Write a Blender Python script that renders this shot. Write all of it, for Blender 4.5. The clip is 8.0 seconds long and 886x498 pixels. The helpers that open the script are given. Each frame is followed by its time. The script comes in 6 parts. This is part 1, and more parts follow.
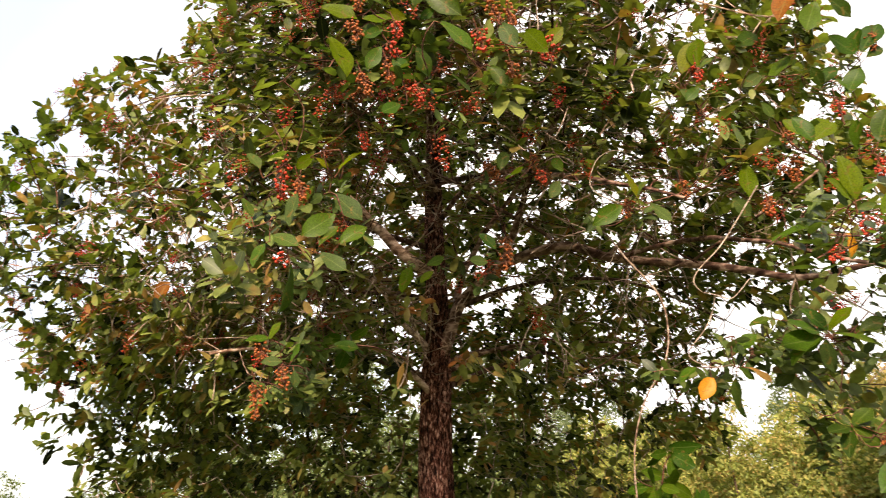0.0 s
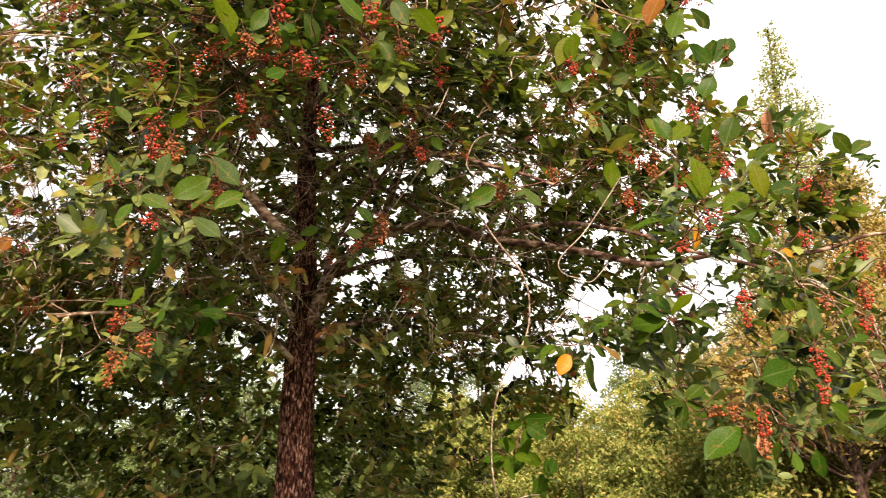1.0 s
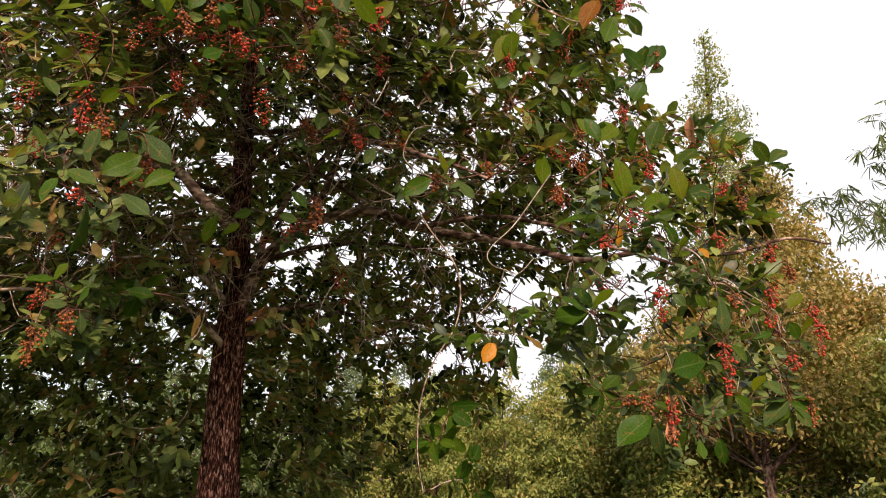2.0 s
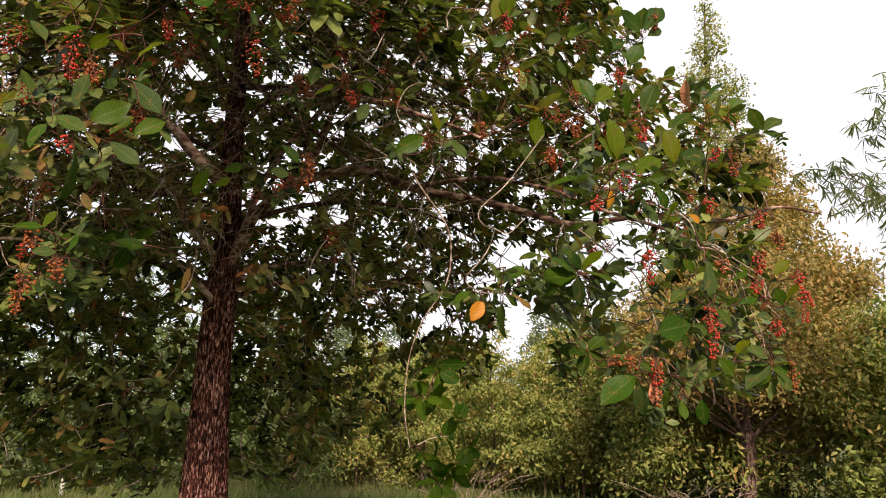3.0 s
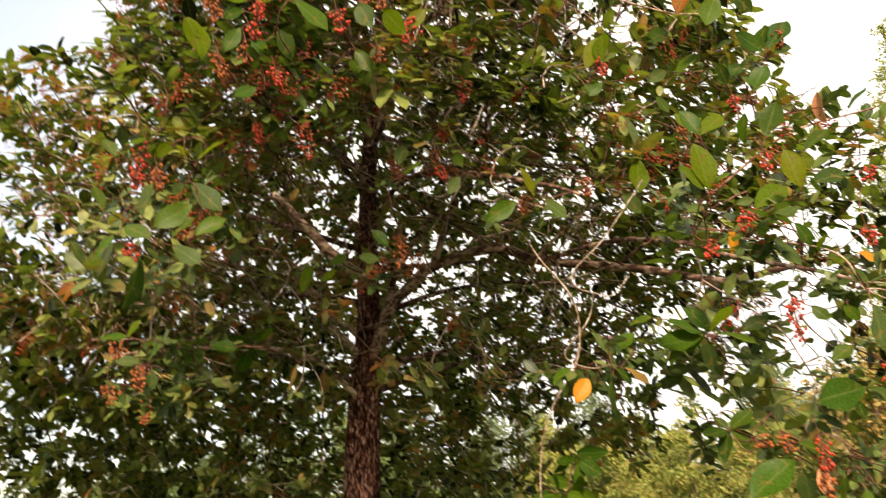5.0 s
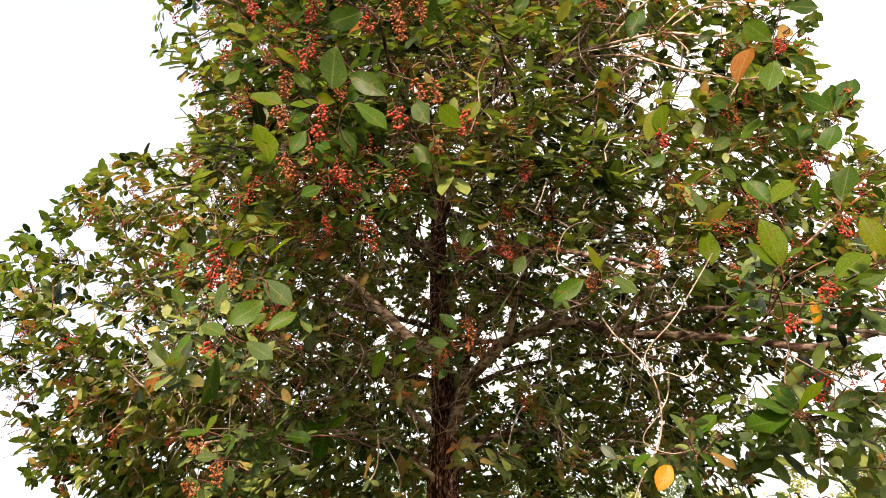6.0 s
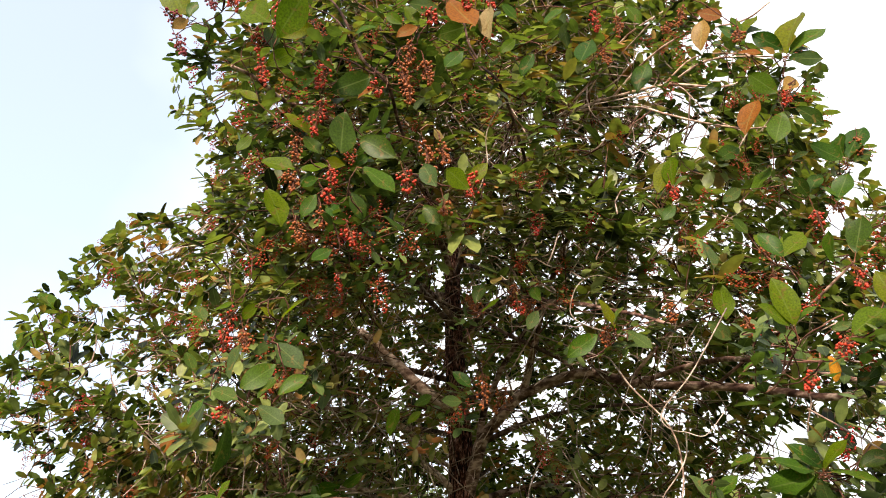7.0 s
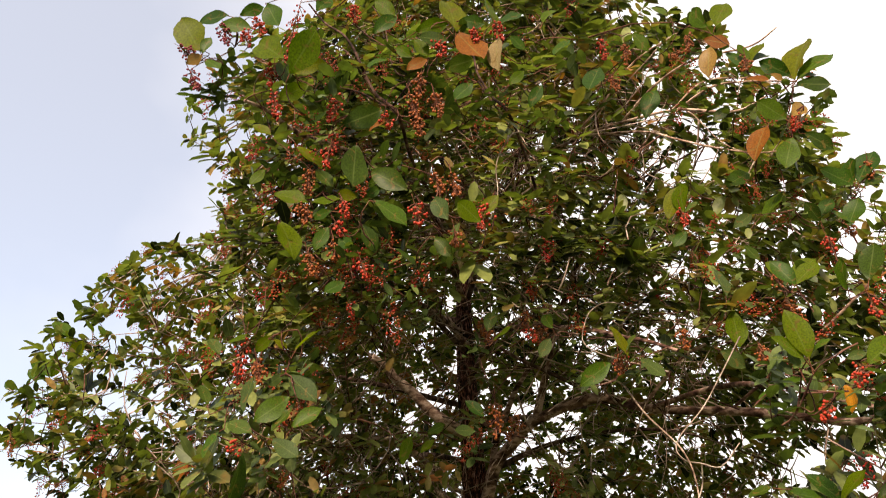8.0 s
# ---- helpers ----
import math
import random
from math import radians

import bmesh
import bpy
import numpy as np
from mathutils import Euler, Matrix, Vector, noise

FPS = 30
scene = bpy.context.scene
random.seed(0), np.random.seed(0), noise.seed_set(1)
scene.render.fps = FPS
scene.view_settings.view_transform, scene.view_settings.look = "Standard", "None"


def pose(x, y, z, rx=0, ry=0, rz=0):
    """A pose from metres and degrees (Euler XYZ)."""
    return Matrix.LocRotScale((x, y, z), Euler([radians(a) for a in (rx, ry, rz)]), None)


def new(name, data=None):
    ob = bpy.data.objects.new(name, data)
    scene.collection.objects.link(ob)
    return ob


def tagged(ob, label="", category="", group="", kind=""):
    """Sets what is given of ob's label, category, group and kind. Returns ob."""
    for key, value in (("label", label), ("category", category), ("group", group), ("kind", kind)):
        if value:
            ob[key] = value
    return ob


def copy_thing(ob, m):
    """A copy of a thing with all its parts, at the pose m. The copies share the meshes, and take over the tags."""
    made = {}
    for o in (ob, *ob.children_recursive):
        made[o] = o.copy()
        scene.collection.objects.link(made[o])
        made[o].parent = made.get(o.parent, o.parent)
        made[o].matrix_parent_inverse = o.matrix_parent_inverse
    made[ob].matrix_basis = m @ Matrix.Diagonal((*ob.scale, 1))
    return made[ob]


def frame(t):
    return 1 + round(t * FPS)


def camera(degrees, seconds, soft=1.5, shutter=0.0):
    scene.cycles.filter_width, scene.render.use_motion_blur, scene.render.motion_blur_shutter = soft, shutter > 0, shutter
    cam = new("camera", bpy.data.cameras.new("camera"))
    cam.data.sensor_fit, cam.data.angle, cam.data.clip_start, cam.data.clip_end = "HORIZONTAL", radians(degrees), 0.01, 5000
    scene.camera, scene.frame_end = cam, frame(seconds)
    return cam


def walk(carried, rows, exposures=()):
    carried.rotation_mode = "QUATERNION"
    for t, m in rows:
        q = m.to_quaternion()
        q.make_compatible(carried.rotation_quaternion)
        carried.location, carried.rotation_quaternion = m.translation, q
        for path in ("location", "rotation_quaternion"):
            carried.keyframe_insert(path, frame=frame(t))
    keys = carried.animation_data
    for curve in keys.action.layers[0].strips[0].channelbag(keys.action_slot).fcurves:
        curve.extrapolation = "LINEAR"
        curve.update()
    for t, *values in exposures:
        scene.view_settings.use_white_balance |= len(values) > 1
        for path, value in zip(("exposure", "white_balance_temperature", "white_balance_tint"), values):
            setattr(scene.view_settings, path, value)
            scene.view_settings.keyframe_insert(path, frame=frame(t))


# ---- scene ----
cam = camera(64.2, 8.0, 1.0, 0.3)
EYE, TILT = 1.6, 19.5
# seconds, then place and turn against the first camera, which looks up by TILT
ROWS = [
    (0.0, -0.0000, 0.0000, -0.0000, -0.00, -0.00, 0.00),
    (0.5, -0.0322, -0.0240, 0.0078, -5.83, -0.78, -1.30),
    (1.0, -0.0350, -0.0261, 0.0063, -10.70, -1.92, -3.35),
    (1.5, -0.0293, -0.0507, 0.0100, -13.94, -1.73, -5.02),
    (2.0, -0.0241, -0.0769, 0.0055, -15.62, -2.34, -5.72),
    (2.2, -0.0217, -0.0815, 0.0050, -15.26, -3.35, -5.59),
    (3.3, -0.0147, -0.0795, -0.0183, -16.38, -5.25, -7.44),
    (3.5, -0.0021, -0.0654, -0.0201, -15.92, -4.84, -7.54),
    (4.0, 0.0953, -0.0037, -0.0457, -11.92, -3.83, -6.81),
    (4.5, 0.2512, 0.0737, -0.0691, -7.82, -2.07, -3.75),
    (5.0, 0.3214, 0.1000, -0.0381, -1.81, 0.64, -0.40),
    (5.2, 0.3342, 0.0969, -0.0154, 0.96, 2.79, 1.03),
    (6.3, 0.3629, 0.0927, 0.0131, 4.68, 6.98, 2.27),
    (6.5, 0.3735, 0.0906, 0.0198, 5.05, 7.80, 2.66),
    (7.0, 0.3706, 0.0878, 0.0500, 5.84, 10.09, 2.85),
    (7.5, 0.3604, 0.0926, 0.0490, 6.61, 10.17, 2.94),
    (8.0, 0.3701, 0.0697, 0.0794, 6.77, 11.79, 3.26),
]
# seconds, stops, kelvin and tint of the white balance
EXPOSURES = [
    (0.0, 1.27, 8200, 19), (0.6, 1.42, 8200, 17), (1.2, 1.29, 8000, 18), (1.6, 1.06, 7850, 19), (2.0, 0.56, 7500, 20), (3.4, 0.6, 7450, 20),
    (4.2, 0.84, 7950, 19), (5.2, 1.24, 8550, 15), (6.4, 1.46, 7450, 15), (7.2, 1.1, 7250, 16), (7.6, 1.07, 7650, 17), (8.0, 0.82, 8100, 20)]
walk(cam, [(t, pose(0, 0, EYE, TILT) @ pose(x, y, z, 90 + pitch, roll, yaw)) for t, x, y, z, yaw, pitch, roll in ROWS], EXPOSURES)

# ---- sky and sun: a bright, thinly clouded day ----
SUN_EL, SUN_AZ = 35.0, 190.0
world = bpy.data.worlds.new("sky")
scene.world = world
world.use_nodes = True
wn, wl = world.node_tree.nodes, world.node_tree.links
wn.clear()
w_out, w_bg = wn.new("ShaderNodeOutputWorld"), wn.new("ShaderNodeBackground")
w_sky = wn.new("ShaderNodeTexSky")
w_sky.sky_type, w_sky.sun_disc = "NISHITA", False
w_sky.sun_elevation, w_sky.sun_rotation = radians(SUN_EL), radians(SUN_AZ)
w_co, w_cloud, w_ramp, w_mix = wn.new("ShaderNodeTexCoord"), wn.new("ShaderNodeTexNoise"), wn.new("ShaderNodeValToRGB"), wn.new("ShaderNodeMix")
w_mix.data_type = "RGBA"
w_cloud.inputs["Scale"].default_value, w_cloud.inputs["Detail"].default_value = 1.3, 5.0
w_ramp.color_ramp.elements[0].position, w_ramp.color_ramp.elements[1].position = 0.22, 0.62
w_ramp.color_ramp.elements[0].color = (0.4, 0.4, 0.4, 1)
w_mix.inputs["B"].default_value = (9.3, 10.6, 12.0, 1)
w_sep, w_west, w_add = wn.new("ShaderNodeSeparateXYZ"), wn.new("ShaderNodeMapRange"), wn.new("ShaderNodeMath")
w_west.inputs["From Min"].default_value, w_west.inputs["From Max"].default_value = -0.6, 0.25
w_west.inputs["To Min"].default_value, w_west.inputs["To Max"].default_value = -0.26, 0.16
wl.new(w_co.outputs["Generated"], w_cloud.inputs["Vector"])
wl.new(w_co.outputs["Generated"], w_sep.inputs["Vector"])
wl.new(w_sep.outputs["X"], w_west.inputs["Value"])
wl.new(w_cloud.outputs["Fac"], w_add.inputs[0])
wl.new(w_west.outputs["Result"], w_add.inputs[1])
wl.new(w_add.outputs[0], w_ramp.inputs["Fac"])
wl.new(w_ramp.outputs["Color"], w_mix.inputs["Factor"])
w_haze = wn.new("ShaderNodeMix")
w_haze.data_type, w_haze.blend_type = "RGBA", "MULTIPLY"
w_haze.inputs["Factor"].default_value, w_haze.inputs["B"].default_value = 1.0, (1.7, 2.06, 2.3, 1)
wl.new(w_sky.outputs["Color"], w_haze.inputs["A"])
wl.new(w_haze.outputs["Result"], w_mix.inputs["A"])
wl.new(w_mix.outputs["Result"], w_bg.inputs["Color"])
wl.new(w_bg.outputs["Background"], w_out.inputs["Surface"])
w_bg.inputs["Strength"].default_value = 0.07

sun = new("sun", bpy.data.lights.new("sun", "SUN"))
sun.data.energy, sun.data.angle, sun.data.color = 5.0, radians(10), (1.0, 0.93, 0.82)
sun.matrix_world = pose(0, 0, 30, 90 - SUN_EL, 0, -SUN_AZ + 180)


# ---- materials ----
def material(name, rough=0.6):
    m = bpy.data.materials.new(name)
    m.use_nodes = True
    n, l = m.node_tree.nodes, m.node_tree.links
    b = n["Principled BSDF"]
    b.inputs["Roughness"].default_value = rough
    b.inputs["Specular IOR Level"].default_value = 0.12
    return m, n, l, b


def ramp(n, stops):
    r = n.new("ShaderNodeValToRGB")
    e = r.color_ramp.elements
    while len(e) < len(stops):
        e.new(0.5)
    for k, (p, c) in enumerate(stops):
        e[k].position, e[k].color = p, (*c, 1)
    return r


def noise_node(n, l, scale, detail=4.0, stretch=None, coord="Object"):
    co, t = n.new("ShaderNodeTexCoord"), n.new("ShaderNodeTexNoise")
    t.inputs["Scale"].default_value, t.inputs["Detail"].default_value = scale, detail
    if stretch:
        mp = n.new("ShaderNodeMapping")
        mp.inputs["Scale"].default_value = stretch
        l.new(co.outputs[coord], mp.inputs["Vector"])
        l.new(mp.outputs["Vector"], t.inputs["Vector"])
    else:
        l.new(co.outputs[coord], t.inputs["Vector"])
    return t


def mixed(n, l, kind, a, b, fac):
    m = n.new("ShaderNodeMix")
    m.data_type, m.blend_type = "RGBA", kind
    for key, v in (("A", a), ("B", b), ("Factor", fac)):
        if hasattr(v, "is_linked"):
            l.new(v, m.inputs[key])
        else:
            m.inputs[key].default_value = v
    return m.outputs["Result"]


def leaf_material(name, stops, single=False, through_light=0.1, rough=0.44, veins=True):
    """A leaf: its colour by a random number for each leaf, blotches, a paler midrib and some light through the blade."""
    m, n, l, b = material(name, rough)
    rnd = n.new("ShaderNodeObjectInfo").outputs["Random"] if single else n.new("ShaderNodeNewGeometry").outputs["Random Per Island"]
    r = ramp(n, stops)
    if single:
        l.new(rnd, r.inputs["Fac"])
    else:
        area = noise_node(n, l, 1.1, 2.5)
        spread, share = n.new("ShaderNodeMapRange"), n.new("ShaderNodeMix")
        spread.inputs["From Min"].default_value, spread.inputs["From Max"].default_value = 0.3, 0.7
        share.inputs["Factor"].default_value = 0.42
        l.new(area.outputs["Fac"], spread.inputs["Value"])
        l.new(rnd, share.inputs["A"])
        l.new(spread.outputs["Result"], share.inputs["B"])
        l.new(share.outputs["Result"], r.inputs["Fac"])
    blot = noise_node(n, l, 28.0, 3.0, None, "Object")
    br = ramp(n, [(0.3, (0.62, 0.6, 0.55)), (0.7, (1.25, 1.2, 1.1))])
    l.new(blot.outputs["Fac"], br.inputs["Fac"])
    col = mixed(n, l, "MULTIPLY", r.outputs["Color"], br.outputs["Color"], 1.0)
    if veins:
        uv, sep = n.new("ShaderNodeUVMap"), n.new("ShaderNodeSeparateXYZ")
        l.new(uv.outputs["UV"], sep.inputs["Vector"])
        a = n.new("ShaderNodeMath")
        a.operation, a.inputs[1].default_value = "SUBTRACT", 0.5
        l.new(sep.outputs["Y"], a.inputs[0])
        ab = n.new("ShaderNodeMath")
        ab.operation = "ABSOLUTE"
        l.new(a.outputs[0], ab.inputs[0])
        mr = ramp(n, [(0.0, (1, 1, 1)), (0.045, (0, 0, 0))])
        l.new(ab.outputs[0], mr.inputs["Fac"])
        col = mixed(n, l, "MIX", col, (0.16, 0.19, 0.06, 1), mixed(n, l, "MULTIPLY", mr.outputs["Color"], (0.32, 0.32, 0.32, 1), 1.0))
        rust = noise_node(n, l, 9.0, 5.0)
        rr = ramp(n, [(0.6, (0, 0, 0)), (0.72, (0.75, 0.75, 0.75))])
        l.new(rust.outputs["Fac"], rr.inputs["Fac"])
        col = mixed(n, l, "MIX", col, (0.13, 0.075, 0.02, 1), rr.outputs["Color"])
        wv = n.new("ShaderNodeTexWave")
        wv.inputs["Scale"].default_value, wv.inputs["Distortion"].default_value = 2.4, 1.0
        l.new(uv.outputs["UV"], wv.inputs["Vector"])
        bp = n.new("ShaderNodeBump")
        bp.inputs["Strength"].default_value, bp.inputs["Distance"].default_value = 0.05, 0.002
        l.new(wv.outputs["Fac"], bp.inputs["Height"])
        l.new(bp.outputs["Normal"], b.inputs["Normal"])
    l.new(col, b.inputs["Base Color"])
    b.inputs["Specular IOR Level"].default_value = 0.09 if single else 0.16
    tr, ad = n.new("ShaderNodeBsdfTranslucent"), n.new("ShaderNodeMixShader")
    l.new(mixed(n, l, "MULTIPLY", col, (1.4, 1.7, 0.62, 1), 1.0), tr.inputs["Color"])
    ad.inputs["Fac"].default_value = through_light
    l.new(b.outputs["BSDF"], ad.inputs[1])
    l.new(tr.outputs["BSDF"], ad.inputs[2])
    l.new(ad.outputs["Shader"], n["Material Output"].inputs["Surface"])
    return m


# near-black low end: shade among the leaves put into the leaf colours
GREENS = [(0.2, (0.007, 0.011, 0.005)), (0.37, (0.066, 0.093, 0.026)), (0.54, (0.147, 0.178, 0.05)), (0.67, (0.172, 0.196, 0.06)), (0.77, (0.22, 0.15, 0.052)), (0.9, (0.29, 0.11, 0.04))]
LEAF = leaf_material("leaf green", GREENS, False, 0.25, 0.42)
LEAF_SMALL = leaf_material("small near leaf", [(0.15, (0.012, 0.022, 0.008)), (0.45, (0.05, 0.08, 0.022)), (0.75, (0.095, 0.13, 0.036)), (0.86, (0.13, 0.145, 0.045)), (0.95, (0.2, 0.105, 0.035))], False, 0.25, 0.42)
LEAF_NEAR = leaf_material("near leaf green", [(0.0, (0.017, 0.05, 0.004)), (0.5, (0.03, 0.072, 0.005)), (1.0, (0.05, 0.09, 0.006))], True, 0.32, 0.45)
# LEAF_LIT and LEAF_DARK copy the near green with light and shade in their colour
LEAF_LIT = leaf_material("near leaf green, lit copy", [(0.0, (0.054, 0.1, 0.003)), (0.6, (0.08, 0.116, 0.004)), (1.0, (0.115, 0.122, 0.005))], True, 0.48, 0.5)
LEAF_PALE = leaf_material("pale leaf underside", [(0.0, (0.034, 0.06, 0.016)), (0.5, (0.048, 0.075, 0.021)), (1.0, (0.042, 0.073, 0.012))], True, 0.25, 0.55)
LEAF_DARK = leaf_material("near leaf green, dark copy", [(0.0, (0.018, 0.04, 0.004)), (1.0, (0.034, 0.06, 0.005))], True, 0.24, 0.42)
LEAF_TAN = leaf_material("withered tan leaf", [(0.0, (0.24, 0.18, 0.09)), (1.0, (0.2, 0.15, 0.08))], True, 0.2, 0.6)
LEAF_YELLOW = leaf_material("leaf yellow", [(0.0, (0.36, 0.17, 0.014)), (1.0, (0.33, 0.13, 0.015))], True)
LEAF_ORANGE = leaf_material("leaf orange", [(0.0, (0.16, 0.06, 0.008)), (1.0, (0.13, 0.04, 0.006))], True, 0.2, 0.6)
LEAF_PINK = leaf_material("leaf pink", [(0.0, (0.52, 0.22, 0.13)), (1.0, (0.46, 0.18, 0.1))], True)
LEAF_BROWN = leaf_material("leaf brown", [(0.0, (0.2, 0.12, 0.03)), (1.0, (0.15, 0.085, 0.025))], True)


def berry_material(name, stops):
    m, n, l, b = material(name, 0.45)
    b.inputs["Specular IOR Level"].default_value = 0.25
    r = ramp(n, stops)
    l.new(n.new("ShaderNodeNewGeometry").outputs["Random Per Island"], r.inputs["Fac"])
    one = noise_node(n, l, 40.0, 3.0)
    rr = ramp(n, [(0.3, (0.6, 0.6, 0.6)), (0.7, (1.15, 1.15, 1.15))])
    l.new(one.outputs["Fac"], rr.inputs["Fac"])
    l.new(mixed(n, l, "MULTIPLY", r.outputs["Color"], rr.outputs["Color"], 1.0), b.inputs["Base Color"])
    return m


RED = berry_material("berry red", [(0.0, (0.22, 0.006, 0.01)), (0.6, (0.36, 0.012, 0.012)), (1.0, (0.38, 0.035, 0.013))])
ORANGE = berry_material("berry orange", [(0.0, (0.3, 0.022, 0.009)), (0.6, (0.3, 0.04, 0.01)), (1.0, (0.24, 0.065, 0.014))])
PURPLE = berry_material("berry purple", [(0.0, (0.1, 0.015, 0.03)), (1.0, (0.22, 0.03, 0.04))])


def bark_material(name, dark, mid, pale, scale=1.0, along=(0.4, 0.4, 0.75)):
    m, n, l, b = material(name, 0.85)
    t = noise_node(n, l, 16.0 * scale, 6.0, along)
    r = ramp(n, [(0.36, dark), (0.5, mid), (0.6, pale), (0.72, mid)])
    l.new(t.outputs["Fac"], r.inputs["Fac"])
    big = noise_node(n, l, 2.2 * scale, 3.0)
    rb = ramp(n, [(0.35, (0.65, 0.55, 0.52)), (0.65, (1.15, 1.1, 1.1))])
    l.new(big.outputs["Fac"], rb.inputs["Fac"])
    l.new(mixed(n, l, "MULTIPLY", r.outputs["Color"], rb.outputs["Color"], 1.0), b.inputs["Base Color"])
    bp = n.new("ShaderNodeBump")
    bp.inputs["Strength"].default_value, bp.inputs["Distance"].default_value = 0.7, 0.012
    l.new(t.outputs["Fac"], bp.inputs["Height"])
    l.new(bp.outputs["Normal"], b.inputs["Normal"])
    return m


def plate_bark(name):
    """Flaking bark: narrow upright plates, pale on their faces, parted by dark red-brown cracks."""
    m, n, l, b = material(name, 0.8)
    ridge = noise_node(n, l, 95.0, 6.0, (1.0, 1.0, 0.26))
    ridge.inputs["Distortion"].default_value = 0.6
    chips = noise_node(n, l, 58.0, 5.0, (1.0, 1.0, 0.24))
    tone = ramp(n, [(0.4, (0.018, 0.006, 0.005)), (0.49, (0.075, 0.026, 0.02)), (0.54, (0.17, 0.07, 0.052)), (0.61, (0.4, 0.24, 0.2)), (0.71, (0.66, 0.5, 0.44))])
    l.new(ridge.outputs["Fac"], tone.inputs["Fac"])
    crack = ramp(n, [(0.4, (0.2, 0.13, 0.12)), (0.5, (1, 1, 1))])
    l.new(chips.outputs["Fac"], crack.inputs["Fac"])
    big = noise_node(n, l, 3.0, 3.0)
    rb = ramp(n, [(0.35, (0.42, 0.3, 0.27)), (0.65, (1.25, 1.08, 1.02))])
    l.new(big.outputs["Fac"], rb.inputs["Fac"])
    col = mixed(n, l, "MULTIPLY", tone.outputs["Color"], crack.outputs["Color"], 1.0)
    l.new(mixed(n, l, "MULTIPLY", col, rb.outputs["Color"], 1.0), b.inputs["Base Color"])
    bp, bp2 = n.new("ShaderNodeBump"), n.new("ShaderNodeBump")
    for q, h in ((bp, ridge), (bp2, chips)):
        q.inputs["Strength"].default_value, q.inputs["Distance"].default_value = 0.8, 0.012
        l.new(h.outputs["Fac"], q.inputs["Height"])
    l.new(bp.outputs["Normal"], bp2.inputs["Normal"])
    l.new(bp2.outputs["Normal"], b.inputs["Normal"])
    return m


BARK = plate_bark("trunk bark")
LIMB_BARK = bark_material("limb bark", (0.03, 0.014, 0.011), (0.14, 0.08, 0.06), (0.44, 0.32, 0.26), 2.0)
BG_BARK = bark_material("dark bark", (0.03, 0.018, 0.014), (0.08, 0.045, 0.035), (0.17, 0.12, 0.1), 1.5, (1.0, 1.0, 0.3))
STUB_BARK = bark_material("stub bark", (0.12, 0.07, 0.05), (0.36, 0.25, 0.185), (0.6, 0.48, 0.39), 2.6)
RED_BARK = bark_material("dark red-brown bark", (0.012, 0.006, 0.005), (0.04, 0.02, 0.015), (0.12, 0.07, 0.055), 3.0)
RED_TWIG = bark_material("young red-brown twig", (0.03, 0.012, 0.01), (0.085, 0.036, 0.026), (0.17, 0.085, 0.06), 3.0)
TWIG = bark_material("twig bark", (0.12, 0.078, 0.06), (0.29, 0.215, 0.17), (0.48, 0.4, 0.34), 3.0)
STALK = bark_material("berry stalk", (0.06, 0.02, 0.012), (0.12, 0.045, 0.025), (0.18, 0.08, 0.045), 4.0)
DEAD = bark_material("dead twig", (0.15, 0.115, 0.09), (0.29, 0.235, 0.185), (0.44, 0.385, 0.32), 3.0)


# ---- shared builders ----
def mesh_of(name, verts, faces, mat, smooth=True, uv=None):
    me = bpy.data.meshes.new(name)
    me.from_pydata([tuple(v) for v in verts], [], faces)
    if uv is not None:
        layer = me.uv_layers.new(name="UVMap")
        loops = np.zeros(len(me.loops), dtype=np.int32)
        me.loops.foreach_get("vertex_index", loops)
        layer.data.foreach_set("uv", np.asarray(uv, dtype=np.float32)[loops].ravel())
    me.materials.append(mat)
    if smooth:
        me.polygons.foreach_set("use_smooth", np.ones(len(me.polygons), dtype=bool))
    me.update()
    return me


def part(name, me, parent, label="", at=None):
    ob = new(name, me)
    ob.parent = parent
    if at is not None:
        ob.matrix_basis = at
    return tagged(ob, label)


def smooth_path(points, steps):
    """A smooth line through control points, sampled at even parameters."""
    p = [np.array(q, float) for q in points]
    p = [2 * p[0] - p[1]] + p + [2 * p[-1] - p[-2]]
    out = []
    for k in range(1, len(p) - 2):
        for s in range(steps):
            u = s / steps
            out.append(0.5 * (2 * p[k] + (p[k + 1] - p[k - 1]) * u + (2 * p[k - 1] - 5 * p[k] + 4 * p[k + 1] - p[k + 2]) * u ** 2
                              + (3 * p[k] - p[k - 1] - 3 * p[k + 1] + p[k + 2]) * u ** 3))
    return np.array(out + [p[-2]])


